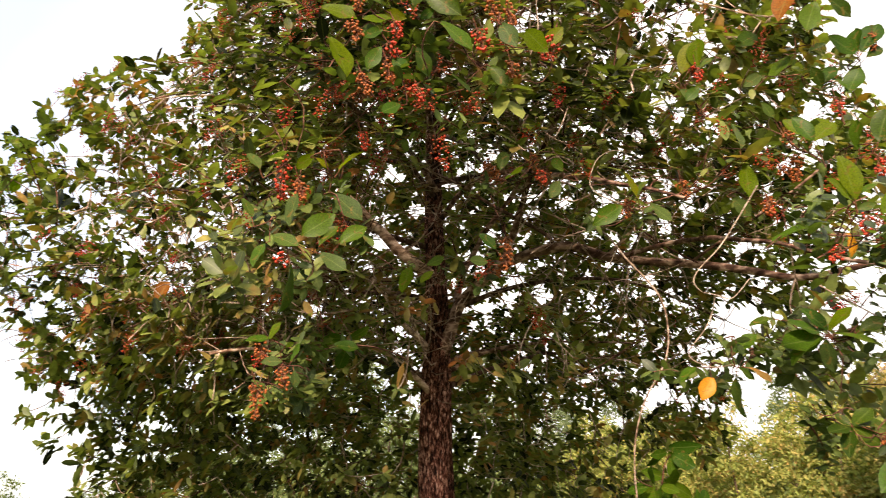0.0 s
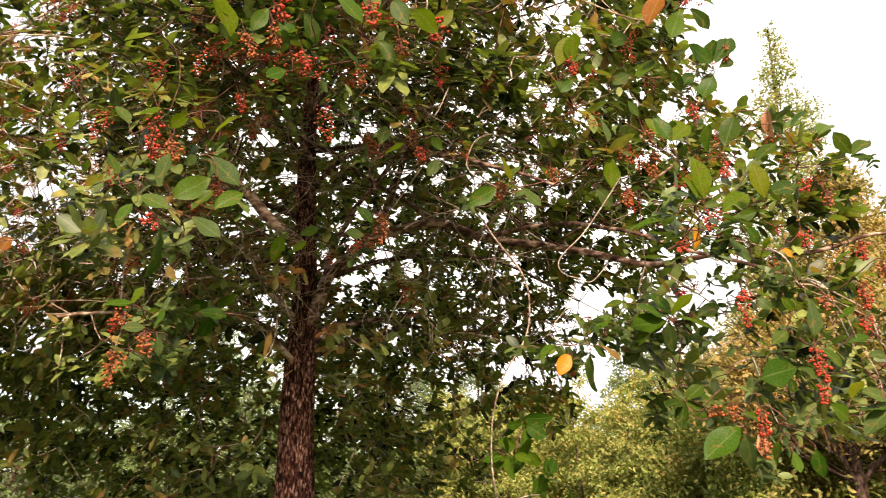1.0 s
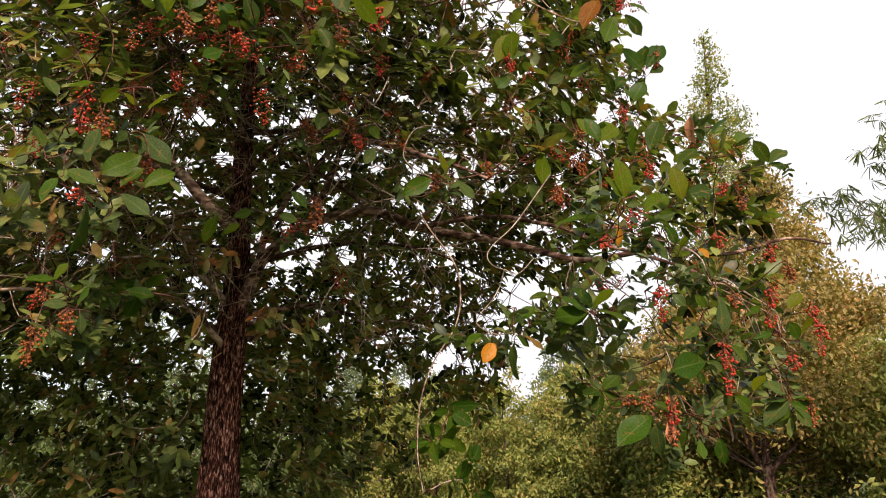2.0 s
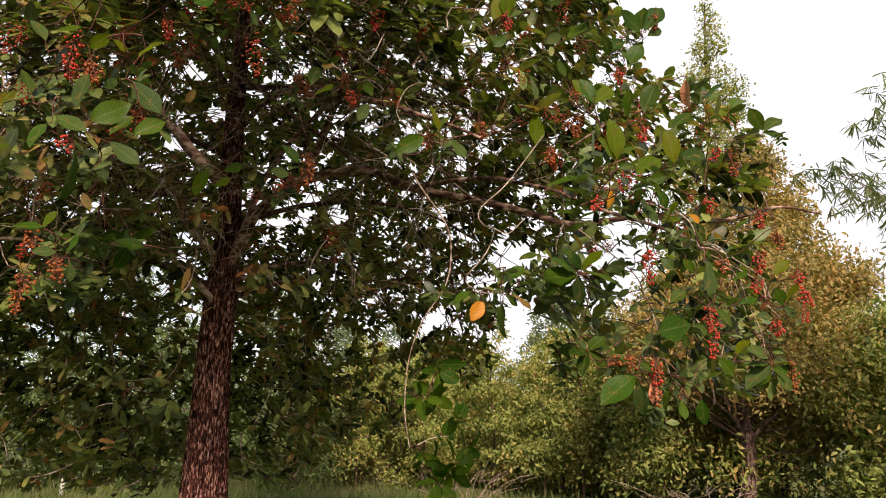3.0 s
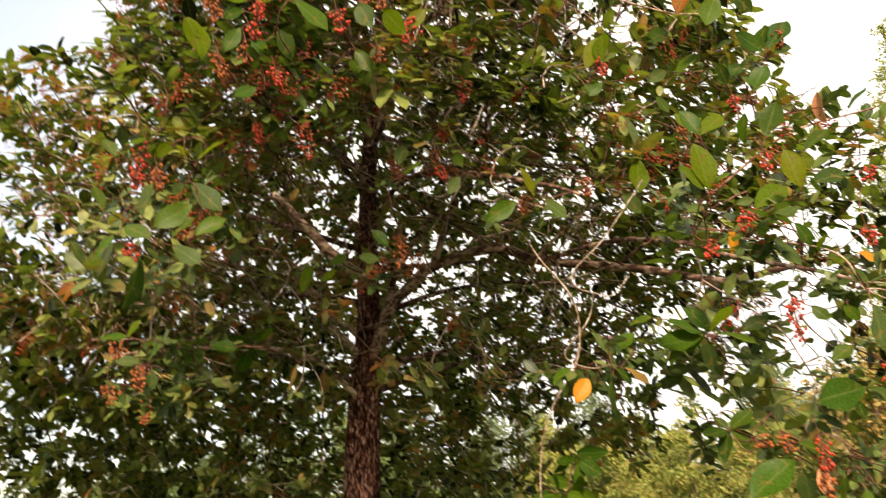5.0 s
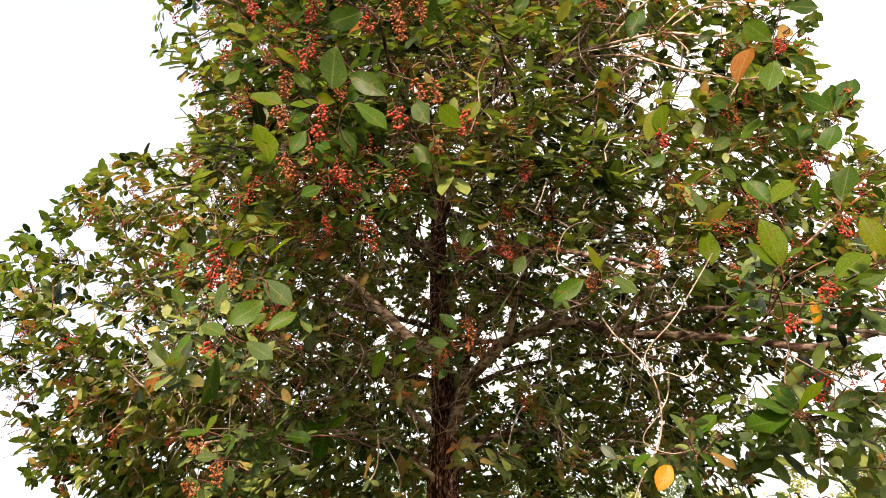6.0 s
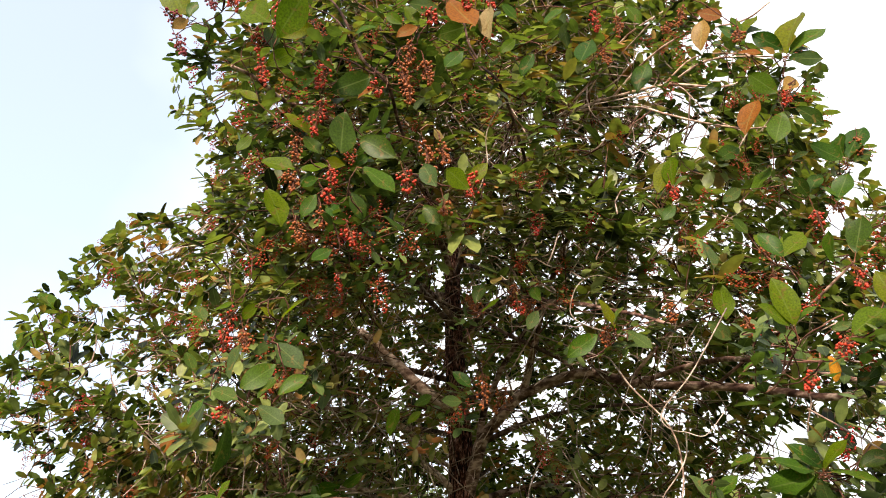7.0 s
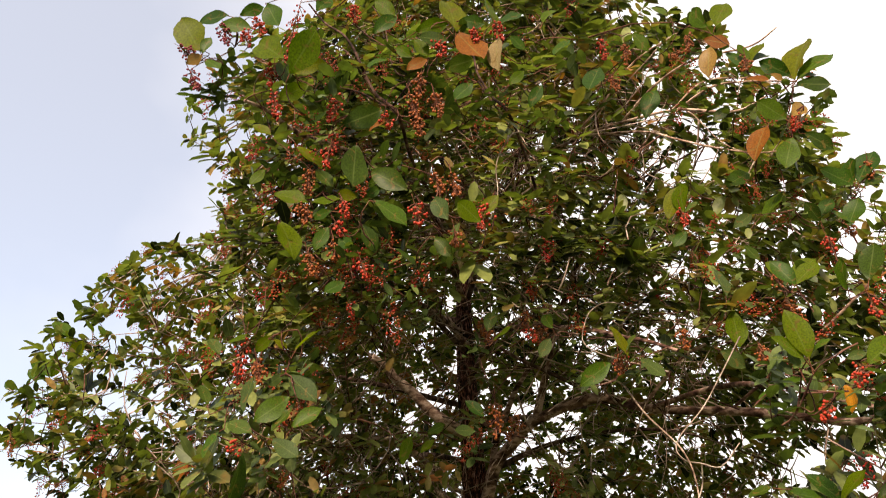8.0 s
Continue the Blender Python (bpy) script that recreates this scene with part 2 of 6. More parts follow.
def tube(path, radii, sides, rough=0.0, stretch=6.0):
    """A tapered tube along a path; rough raises ridges on it."""
    path = np.asarray(path, float)
    tang = np.gradient(path, axis=0)
    tang /= np.linalg.norm(tang, axis=1)[:, None] + 1e-9
    ref = np.array([0.93, 0.31, 0.17]) if abs(tang[0][2]) > 0.7 else np.array([0.05, 0.1, 1.0])
    verts, faces = [], []
    for k, (c, t) in enumerate(zip(path, tang)):
        a = np.cross(ref, t)
        a /= np.linalg.norm(a)
        b = np.cross(t, a)
        for s in range(sides):
            w = 2 * math.pi * s / sides
            r = radii[k]
            if rough:
                q = Vector((math.cos(w) * 3.2, math.sin(w) * 3.2, c[2] * stretch))
                ridge = 1.0 - abs(noise.noise(q * 2.0)) * 3.0 + 0.5 * noise.noise(q * 5.0)
                r *= 1 + rough * ridge
            verts.append(c + (a * math.cos(w) + b * math.sin(w)) * r)
    for k in range(len(path) - 1):
        for s in range(sides):
            s2 = (s + 1) % sides
            faces.append((k * sides + s, k * sides + s2, (k + 1) * sides + s2, (k + 1) * sides + s))
    faces.append(tuple(range((len(path) - 1) * sides, len(path) * sides)))
    return verts, faces


def leaf_template(stations, curl, fold, wave, width=0.5, point=0.6):
    """A blade of length 1 along x, folded along its midrib and bent down towards the tip."""
    v, uv, f = [(0, 0, 0)], [(0, 0.5)], []
    for k in range(1, stations + 1):
        u = 0.5 - 0.5 * math.cos(math.pi * k / (stations + 1)) if stations > 1 else 0.55
        w = width * 0.5 * math.sin(math.pi * u ** 1.18) ** point
        z = -curl * u * u
        for s in (-1, 0, 1):
            v.append((u - 0.02 * abs(s), s * w, z + (fold * w if s else 0) + wave * math.sin(u * 9 + s) * abs(s) * 0.06))
            uv.append((u, 0.5 + 0.5 * s))
    v.append((1, 0, -curl))
    uv.append((1, 0.5))
    e = len(v) - 1
    f += [(0, 2, 1), (0, 3, 2)]
    for k in range(stations - 1):
        i = 1 + 3 * k
        f += [(i, i + 1, i + 4, i + 3), (i + 1, i + 2, i + 5, i + 4)]
    i = 1 + 3 * (stations - 1)
    f += [(i, i + 1, e), (i + 1, i + 2, e)]
    return np.array(v, float), np.array(uv, float), f


def unit(a):
    return a / (np.linalg.norm(a, axis=-1, keepdims=True) + 1e-9)


def whorl(rng, n, axis, flatten=1.0, up_turn=0.5):
    """Directions and upper sides of n leaves set round a twig's tip."""
    axis = unit(np.asarray(axis, float))
    side = unit(np.cross(axis, rng.normal(size=3)))
    up = np.cross(axis, side)
    w = np.arange(n) * 2.4 + rng.uniform(0, 6.3) + rng.normal(size=n) * 0.2
    open_ = np.radians(rng.uniform(38, 88, n))
    rad = np.cos(w)[:, None] * side + np.sin(w)[:, None] * up
    d = np.cos(open_)[:, None] * axis + np.sin(open_)[:, None] * rad
    d[:, 2] = d[:, 2] * flatten - rng.uniform(0.0, 0.22, n)
    d = unit(d)
    nm = axis + np.array([0, 0, up_turn]) + rng.normal(size=(n, 3)) * 0.25
    nm = nm - (nm * d).sum(1)[:, None] * d
    return d, unit(nm)


def blades(name, places, dirs, norms, sizes, template, mat):
    """Many leaves as one mesh."""
    v, uv, f = template
    bx = dirs
    bz = norms
    by = np.cross(bz, bx)
    w = places[:, None, :] + sizes[:, None, None] * (v[None, :, 0:1] * bx[:, None, :] + v[None, :, 1:2] * by[:, None, :] + v[None, :, 2:3] * bz[:, None, :])
    nv, n = len(v), len(places)
    fl = [len(q) for q in f]
    flat = np.concatenate([np.array(q) for q in f])
    loops = (flat[None, :] + (np.arange(n) * nv)[:, None]).ravel()
    me = bpy.data.meshes.new(name)
    me.vertices.add(n * nv)
    me.vertices.foreach_set("co", w.astype(np.float32).ravel())
    me.loops.add(len(loops))
    me.loops.foreach_set("vertex_index", loops.astype(np.int32))
    tot = np.tile(np.array(fl), n)
    me.polygons.add(len(tot))
    me.polygons.foreach_set("loop_start", np.concatenate([[0], np.cumsum(tot)[:-1]]).astype(np.int32))
    me.polygons.foreach_set("loop_total", tot.astype(np.int32))
    me.polygons.foreach_set("use_smooth", np.ones(len(tot), dtype=bool))
    layer = me.uv_layers.new(name="UVMap")
    layer.data.foreach_set("uv", np.tile(uv, (n, 1))[loops].astype(np.float32).ravel())
    me.materials.append(mat)
    me.update(calc_edges=True)
    me.validate()
    return me


def twig_tubes(name, a, m, b, r0, r1, mat, rings=5, sides=3):
    """Many thin curved twigs as one mesh: from a by m to b."""
    n = len(a)
    u = np.linspace(0, 1, rings)[None, :, None]
    p = (1 - u) ** 2 * a[:, None] + 2 * u * (1 - u) * m[:, None] + u ** 2 * b[:, None]
    t = unit(np.gradient(p, axis=1))
    s = unit(np.cross(t, np.array([0.31, 0.2, 0.93])))
    q = np.cross(t, s)
    w = np.arange(sides) * 2 * math.pi / sides
    r = (r0[:, None] * (1 - u[..., 0]) + r1[:, None] * u[..., 0])
    v = p[:, :, None] + r[:, :, None, None] * (np.cos(w)[None, None, :, None] * s[:, :, None] + np.sin(w)[None, None, :, None] * q[:, :, None])
    base = np.array([(k * sides + c, k * sides + (c + 1) % sides, (k + 1) * sides + (c + 1) % sides, (k + 1) * sides + c) for k in range(rings - 1) for c in range(sides)])
    f = (base[None] + (np.arange(n) * rings * sides)[:, None, None]).reshape(-1, 4)
    me = bpy.data.meshes.new(name)
    me.from_pydata(v.reshape(-1, 3), [], f.tolist())
    me.polygons.foreach_set("use_smooth", np.ones(len(me.polygons), dtype=bool))
    me.materials.append(mat)
    return me


# ---- ground ----
def ground():
    m, n, l, b = material("grass and earth", 0.95)
    t, t2 = noise_node(n, l, 0.35, 6.0), noise_node(n, l, 9.0, 6.0)
    r = ramp(n, [(0.3, (0.045, 0.06, 0.02)), (0.5, (0.07, 0.09, 0.03)), (0.62, (0.11, 0.1, 0.05)), (0.75, (0.14, 0.11, 0.07))])
    r2 = ramp(n, [(0.3, (0.6, 0.6, 0.6)), (0.7, (1.3, 1.3, 1.2))])
    l.new(t.outputs["Fac"], r.inputs["Fac"])
    l.new(t2.outputs["Fac"], r2.inputs["Fac"])
    l.new(mixed(n, l, "MULTIPLY", r.outputs["Color"], r2.outputs["Color"], 1.0), b.inputs["Base Color"])
    bm = bmesh.new()
    rings = [0, 1.5, 3, 4.5, 6, 8, 10, 13, 16, 20, 26, 34, 45, 70, 120, 300, 900, 2500]
    grid = []
    for r_ in rings:
        row = []
        for k in range(72):
            a = 2 * math.pi * k / 72
            x, y = r_ * math.cos(a), 5 + r_ * math.sin(a)
            row.append(bm.verts.new((x, y, 0.12 * noise.noise(Vector((x * 0.15, y * 0.15, 3))) * min(1, r_ / 4))))
            if r_ == 0:
                break
        grid.append(row)
    for k in range(72):
        bm.faces.new((grid[0][0], grid[1][k], grid[1][(k + 1) % 72]))
        for i in range(1, len(rings) - 1):
            bm.faces.new((grid[i][k], grid[i + 1][k], grid[i + 1][(k + 1) % 72], grid[i][(k + 1) % 72]))
    me = bpy.data.meshes.new("ground")
    bm.to_mesh(me)
    me.materials.append(m)
    me.polygons.foreach_set("use_smooth", np.ones(len(me.polygons), dtype=bool))
    tagged(new("ground", me), "grassy ground with bare earth patches under the trees", "ground", kind="structure")


ground()

# ---- the berry tree ----
rng = np.random.default_rng(11)
tree = tagged(new("berry_tree"), "broad-leaved tree with clusters of red berries and rough bark", "tree")
AXIS = np.array([-0.05, 4.92, 0.0])

trunk_line = smooth_path([(-0.03, 4.92, -0.15), (-0.03, 4.92, 1.0), (-0.05, 4.92, 2.0), (-0.04, 4.92, 2.8), (-0.07, 4.93, 3.6), (-0.07, 4.94, 4.5), (-0.02, 4.95, 5.6), (0.03, 4.97, 6.8), (0.0, 5.0, 7.9)], 44)
trunk_r = np.interp(trunk_line[:, 2], [-0.15, 0.4, 1.0, 1.6, 2.45, 2.7, 3.5, 4.4, 6, 7.9], [0.26, 0.18, 0.145, 0.117, 0.097, 0.08, 0.068, 0.05, 0.034, 0.008])
tv, tf = tube(trunk_line, trunk_r, 110, 0.07, 1.3)
part("trunk", mesh_of("trunk", tv, tf, BARK), tree, "dark red-brown trunk with pale flaking bark plates")

nodes = [trunk_line[trunk_line[:, 2] > 2.6][::4]]


def limb(points, r0, r1, label="", mat=LIMB_BARK, sides=10, name="limb", join=True):
    line = smooth_path(points, 10)
    wob = np.array([[noise.noise(Vector(p * 2.3 + k)) for k in (0, 17, 31)] for p in line]) * 0.03
    wob[0] = 0
    line = line + wob * np.linspace(0, 1, len(line))[:, None] * (r0 > 0.012)
    v, f = tube(line, np.linspace(r0, r1, len(line)), sides, 0.05, 3.0)
    part(name, mesh_of(name, v, f, mat), tree, label)
    if join:
        nodes.append(line[2:])
    return line


limb([(-0.02, 4.9, 2.5), (0.05, 4.85, 2.7), (0.12, 4.75, 2.87), (0.24, 4.65, 2.98), (0.4, 4.5, 3.08), (0.79, 4.3, 3.14), (1.07, 4.15, 3.01), (1.45, 3.95, 2.91), (1.72, 3.75, 2.8), (1.95, 3.6, 2.71), (2.3, 3.35, 2.75), (2.62, 3.15, 2.7), (2.9, 3.0, 2.76), (3.1, 2.9, 2.72)], 0.047, 0.005, "long bent side limb")
limb([(0.4, 4.5, 3.08), (0.5, 4.35, 3.35), (0.62, 4.2, 3.7), (0.9, 3.9, 4.2), (1.2, 3.6, 4.5)], 0.026, 0.008)
limb([(1.07, 4.15, 3.01), (1.3, 3.7, 2.95), (1.4, 3.1, 2.75), (1.5, 2.6, 2.5), (1.75, 2.3, 2.3)], 0.016, 0.006)
limb([(1.45, 3.95, 2.91), (1.8, 3.4, 3.1), (2.1, 3.1, 3.3), (2.5, 3.0, 3.4)], 0.009, 0.004)
limb([(-0.06, 4.9, 3.12), (-0.2, 4.8, 3.19), (-0.32, 4.77, 3.29), (-0.43, 4.73, 3.4), (-0.53, 4.68, 3.47), (-0.6, 4.6, 3.53), (-0.7, 4.5, 3.6)], 0.042, 0.03, "pale broken limb stub", STUB_BARK)
limb([(-0.07, 4.9, 2.55), (-0.17, 4.82, 2.65), (-0.32, 4.7, 2.78), (-0.36, 4.6, 2.91), (-0.52, 4.3, 2.94), (-0.74, 3.9, 2.88), (-0.85, 3.4, 2.85), (-0.75, 2.6, 2.7)], 0.026, 0.007, "", STUB_BARK)
limb([(-0.06, 4.88, 2.25), (-0.15, 4.8, 2.34), (-0.25, 4.7, 2.41), (-0.4, 4.5, 2.5), (-0.8, 4.0, 2.45), (-1.2, 3.6, 2.3)], 0.024, 0.007, "", STUB_BARK)
limb([(0.0, 4.98, 2.5), (0.3, 5.3, 2.65), (0.8, 5.8, 2.75), (1.5, 6.4, 2.6)], 0.024, 0.008)
limb([(0.0, 4.95, 2.42), (0.35, 5.1, 2.62), (0.8, 5.2, 2.7), (1.5, 5.5, 2.75)], 0.018, 0.006)
limb([(-0.05, 4.9, 4.2), (0.11, 4.6, 4.5), (0.47, 3.9, 4.6), (0.75, 3.5, 4.51), (1.0, 3.1, 4.29), (1.24, 2.9, 4.16), (1.44, 2.7, 3.95), (1.56, 2.6, 3.93)], 0.013, 0.004, "pale upper branch", STUB_BARK)
limb([(0.75, 3.5, 4.51), (0.95, 3.2, 4.55), (1.1, 3.0, 4.62), (1.3, 2.8, 4.6)], 0.01, 0.004, "", STUB_BARK, 6)
limb([(1.0, 3.1, 4.29), (1.15, 2.85, 4.3), (1.3, 2.65, 4.25), (1.5, 2.5, 4.15), (1.62, 2.45, 4.2)], 0.008, 0.003, "", STUB_BARK, 6)
limb([(1.24, 2.9, 4.16), (1.4, 2.8, 4.2), (1.55, 2.7, 4.12), (1.7, 2.6, 4.0)], 0.007, 0.003, "", STUB_BARK, 6)
limb([(0.47, 3.9, 4.6), (0.55, 3.6, 4.8), (0.62, 3.3, 5.0), (0.8, 3.0, 5.1)], 0.007, 0.003, "", STUB_BARK, 6)
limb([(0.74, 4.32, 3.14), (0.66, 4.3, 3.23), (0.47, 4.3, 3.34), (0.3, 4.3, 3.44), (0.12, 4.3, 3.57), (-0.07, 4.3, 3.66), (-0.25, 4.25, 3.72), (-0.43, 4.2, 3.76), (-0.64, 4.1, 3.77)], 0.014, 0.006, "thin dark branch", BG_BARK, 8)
limb([(0.09, 4.8, 2.82), (0.11, 4.82, 2.98), (0.15, 4.8, 3.12), (0.23, 4.75, 3.26), (0.29, 4.72, 3.37), (0.38, 4.68, 3.49), (0.43, 4.65, 3.56), (0.54, 4.6, 3.73)], 0.024, 0.012)
limb([(1.04, 4.15, 3.04), (1.16, 4.1, 3.16), (1.28, 4.0, 3.26), (1.42, 3.9, 3.3), (1.55, 3.8, 3.33)], 0.012, 0.006, "", STUB_BARK, 7)
limb([(-0.08, 4.9, 2.72), (-0.31, 4.85, 2.85), (-0.42, 4.7, 2.95), (-0.56, 4.6, 3.03), (-0.72, 4.45, 3.05), (-0.85, 4.4, 2.96)], 0.016, 0.006, "", STUB_BARK, 7)
for points, thick in (([(0.45, 3.9, 4.62), (0.4, 3.8, 4.83), (0.35, 3.7, 5.0), (0.23, 3.6, 5.12), (0.2, 3.5, 5.27)], 0.008),
                      ([(0.47, 3.9, 4.63), (0.51, 3.7, 4.78), (0.58, 3.6, 5.03), (0.6, 3.5, 5.23)], 0.006),
                      ([(0.84, 3.35, 4.42), (0.93, 3.2, 4.5), (1.02, 3.1, 4.62), (1.1, 3.0, 4.73)], 0.006),
                      ([(0.84, 3.35, 4.42), (1.1, 3.1, 4.2), (1.23, 3.0, 4.05), (1.36, 2.9, 3.9), (1.5, 2.8, 3.77), (1.58, 2.7, 3.69)], 0.007),
                      ([(1.22, 2.92, 4.18), (1.3, 2.9, 4.13), (1.39, 2.85, 3.89), (1.51, 2.8, 3.74)], 0.004),
                      ([(1.22, 2.92, 4.18), (1.4, 2.9, 4.33), (1.6, 2.85, 4.28), (1.72, 2.8, 4.18), (1.78, 2.7, 4.17)], 0.005)):
    limb(points, thick, thick * 0.45, "", STUB_BARK, 6)
limb([(-0.05, 4.9, 4.1), (-0.1, 4.3, 4.2), (-0.05, 3.5, 3.9), (0.0, 2.7, 3.5), (0.05, 2.1, 3.15)], 0.022, 0.006)
limb([(-0.05, 4.9, 3.8), (-0.2, 4.2, 3.75), (-0.35, 3.4, 3.5), (-0.45, 2.5, 3.2), (-0.4, 2.0, 3.0)], 0.022, 0.006)
limb([(-0.05, 4.9, 4.6), (-0.25, 4.0, 4.6), (-0.4, 3.0, 4.1), (-0.5, 2.2, 3.65), (-0.55, 1.8, 3.45)], 0.022, 0.006)
limb([(-0.05, 4.88, 3.5), (0.15, 4.3, 3.55), (0.4, 3.5, 3.3), (0.7, 2.9, 2.95), (0.9, 2.4, 2.65)], 0.02, 0.006)

limb([(0.82, 4.2, 3.12), (0.8, 3.8, 3.05), (0.82, 3.4, 2.9), (0.88, 3.2, 2.68), (1.01, 3.2, 2.51), (1.04, 3.2, 2.35), (1.01, 3.2, 2.19), (0.9, 3.2, 2.01), (0.84, 3.2, 1.82), (0.83, 3.2, 1.6), (0.86, 3.2, 1.42)], 0.005, 0.0025, "thin hanging branch", TWIG, 7)

# dark forked branches of the bough overhead
for points, thick in (([(-0.03, 2.9, 3.75), (-0.03, 2.3, 3.52), (-0.03, 2.0, 3.49), (-0.12, 2.0, 3.61), (-0.18, 2.0, 3.76), (-0.22, 2.0, 3.87), (-0.27, 2.0, 3.96), (-0.35, 2.0, 4.04), (-0.43, 2.0, 4.17)], 0.0075),
                      ([(-0.15, 2.0, 3.68), (-0.18, 2.0, 3.72), (-0.22, 2.0, 3.81), (-0.27, 2.0, 3.88), (-0.36, 2.0, 3.94)], 0.0045),
                      ([(0.48, 2.6, 3.5), (0.39, 2.1, 3.5), (0.32, 2.1, 3.63), (0.27, 2.1, 3.76), (0.25, 2.1, 3.88), (0.18, 2.1, 3.97)], 0.0065),
                      ([(-0.03, 2.02, 3.5), (-0.07, 2.05, 3.57), (-0.19, 2.05, 3.67), (-0.28, 2.05, 3.71), (-0.38, 2.05, 3.72), (-0.52, 2.05, 3.73)], 0.005),
                      ([(-0.06, 2.02, 3.55), (0.01, 2.0, 3.66), (-0.04, 2.0, 3.71), (-0.07, 2.0, 3.8), (-0.08, 2.0, 3.88), (-0.1, 2.0, 4.0), (-0.15, 2.0, 4.11)], 0.004),
                      ([(0.27, 2.1, 3.72), (0.34, 2.1, 3.56), (0.4, 2.1, 3.49), (0.48, 2.1, 3.43)], 0.004)):
    limb(points, thick, thick * 0.5, "", RED_BARK, 7)
# the side bough's long shoots
for points, thick in (([(1.3, 2.4, 2.5), (1.5, 2.0, 2.3), (1.59, 2.0, 2.18), (1.71, 2.0, 2.13), (1.84, 2.0, 2.07), (1.87, 2.0, 1.99), (1.92, 2.0, 1.95)], 0.0027),
                      ([(1.59, 2.0, 2.18), (1.66, 2.0, 2.17), (1.75, 2.0, 2.07), (1.78, 2.0, 1.99), (1.83, 2.0, 1.89), (1.84, 2.0, 1.79)], 0.0025),
                      ([(1.25, 2.3, 2.3), (1.36, 2.1, 2.1), (1.42, 2.1, 2.01), (1.46, 2.1, 1.91), (1.48, 2.1, 1.81), (1.51, 2.1, 1.73)], 0.0025)):
    limb(points, thick, thick * 0.5, "", TWIG, 7)

# crown outline: reach from the trunk by height, to either side, forwards and back
Z_ = [0.9, 1.5, 2.1, 2.7, 3.1, 3.6, 4.0, 4.6, 4.9, 5.4, 6.4, 7.6, 8.3]
LEFT_ = [1.0, 2.1, 2.6, 3.1, 3.5, 3.6, 3.3, 2.7, 2.0, 1.8, 1.4, 0.8, 0.05]
RIGHT_ = [0.4, 1.3, 2.1, 2.5, 2.9, 3.25, 3.2, 2.8, 2.6, 2.3, 1.7, 0.8, 0.05]
FRONT_ = [0.1, 0.5, 1.4, 2.0, 2.3, 2.5, 2.6, 2.5, 2.4, 2.2, 1.7, 0.8, 0.05]
BACK_ = [1.6, 2.1, 2.5, 2.8, 3.0, 3.0, 2.9, 2.7, 2.6, 2.4, 1.7, 0.8, 0.05]


def reach(x, y, z):
    """How far out in the crown a place is: 1 on its outline."""
    u, v = x - AXIS[0], y - AXIS[1]
    ex = np.where(u < 0, np.interp(z, Z_, LEFT_), np.interp(z, Z_, RIGHT_))
    ey = np.where(v < 0, np.interp(z, Z_, FRONT_), np.interp(z, Z_, BACK_))
    return np.sqrt((u / ex) ** 2 + (v / ey) ** 2)


for k in range(34):
    z0 = 2.3 + 4.6 * (k / 33) ** 1.15
    a = k * 2.39996 + 0.5
    d = np.array([math.cos(a), math.sin(a), 0])
    tip_z = z0 + (0.45 if z0 < 5 else 0.8) - (0.5 if z0 < 3.2 else 0)
    if d[1] < -0.55 and z0 < 3.6:
        continue
    far = 0.78 / reach(AXIS[0] + d[0], AXIS[1] + d[1], tip_z)
    base = np.array([AXIS[0], AXIS[1], z0])
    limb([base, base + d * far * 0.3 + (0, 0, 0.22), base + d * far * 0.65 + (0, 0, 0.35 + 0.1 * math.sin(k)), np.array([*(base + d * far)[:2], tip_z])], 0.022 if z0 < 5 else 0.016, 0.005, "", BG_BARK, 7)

# twig tips all through the crown, thicker towards its outside
N = 21500
z = rng.uniform(1.05, 8.1, N)
a = rng.uniform(0, 2 * math.pi, N)
ca, sa = np.cos(a), np.sin(a)
edge = 1.0 / reach(AXIS[0] + ca, AXIS[1] + sa, z)
lumps = np.array([noise.noise(Vector((math.cos(q) * 2.2, math.sin(q) * 2.2, h * 1.3))) for q, h in zip(a, z)])
rho = rng.uniform(0.03, 1, N) ** 0.42
dist = edge * rho * (1 + 0.16 * lumps)
tips = np.stack([AXIS[0] + ca * dist, AXIS[1] + sa * dist, z], 1)
clump = np.array([noise.noise(Vector(p * 1.1)) for p in tips])
keep = rng.uniform(0, 1, N) < np.clip(edge / 3.0, 0.1, 1) ** 1.6 * np.clip(0.8 + 1.1 * clump, 0.1, 1)
# cut to fit the camera's view: thin before the trunk, ragged low in front
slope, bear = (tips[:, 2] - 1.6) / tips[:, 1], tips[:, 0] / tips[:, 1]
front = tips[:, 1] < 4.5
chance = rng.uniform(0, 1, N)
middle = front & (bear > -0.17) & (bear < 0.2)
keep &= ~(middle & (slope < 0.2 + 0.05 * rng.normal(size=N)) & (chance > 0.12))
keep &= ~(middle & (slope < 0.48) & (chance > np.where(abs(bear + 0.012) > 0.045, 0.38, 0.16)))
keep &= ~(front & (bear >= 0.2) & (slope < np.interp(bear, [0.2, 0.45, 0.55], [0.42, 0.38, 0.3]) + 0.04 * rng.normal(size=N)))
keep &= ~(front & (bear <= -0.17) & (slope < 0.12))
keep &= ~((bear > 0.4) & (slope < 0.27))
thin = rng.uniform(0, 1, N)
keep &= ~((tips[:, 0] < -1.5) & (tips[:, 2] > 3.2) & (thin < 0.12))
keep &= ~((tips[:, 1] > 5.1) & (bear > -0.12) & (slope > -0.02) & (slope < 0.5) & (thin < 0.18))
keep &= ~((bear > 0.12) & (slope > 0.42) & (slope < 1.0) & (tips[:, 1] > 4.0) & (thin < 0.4))
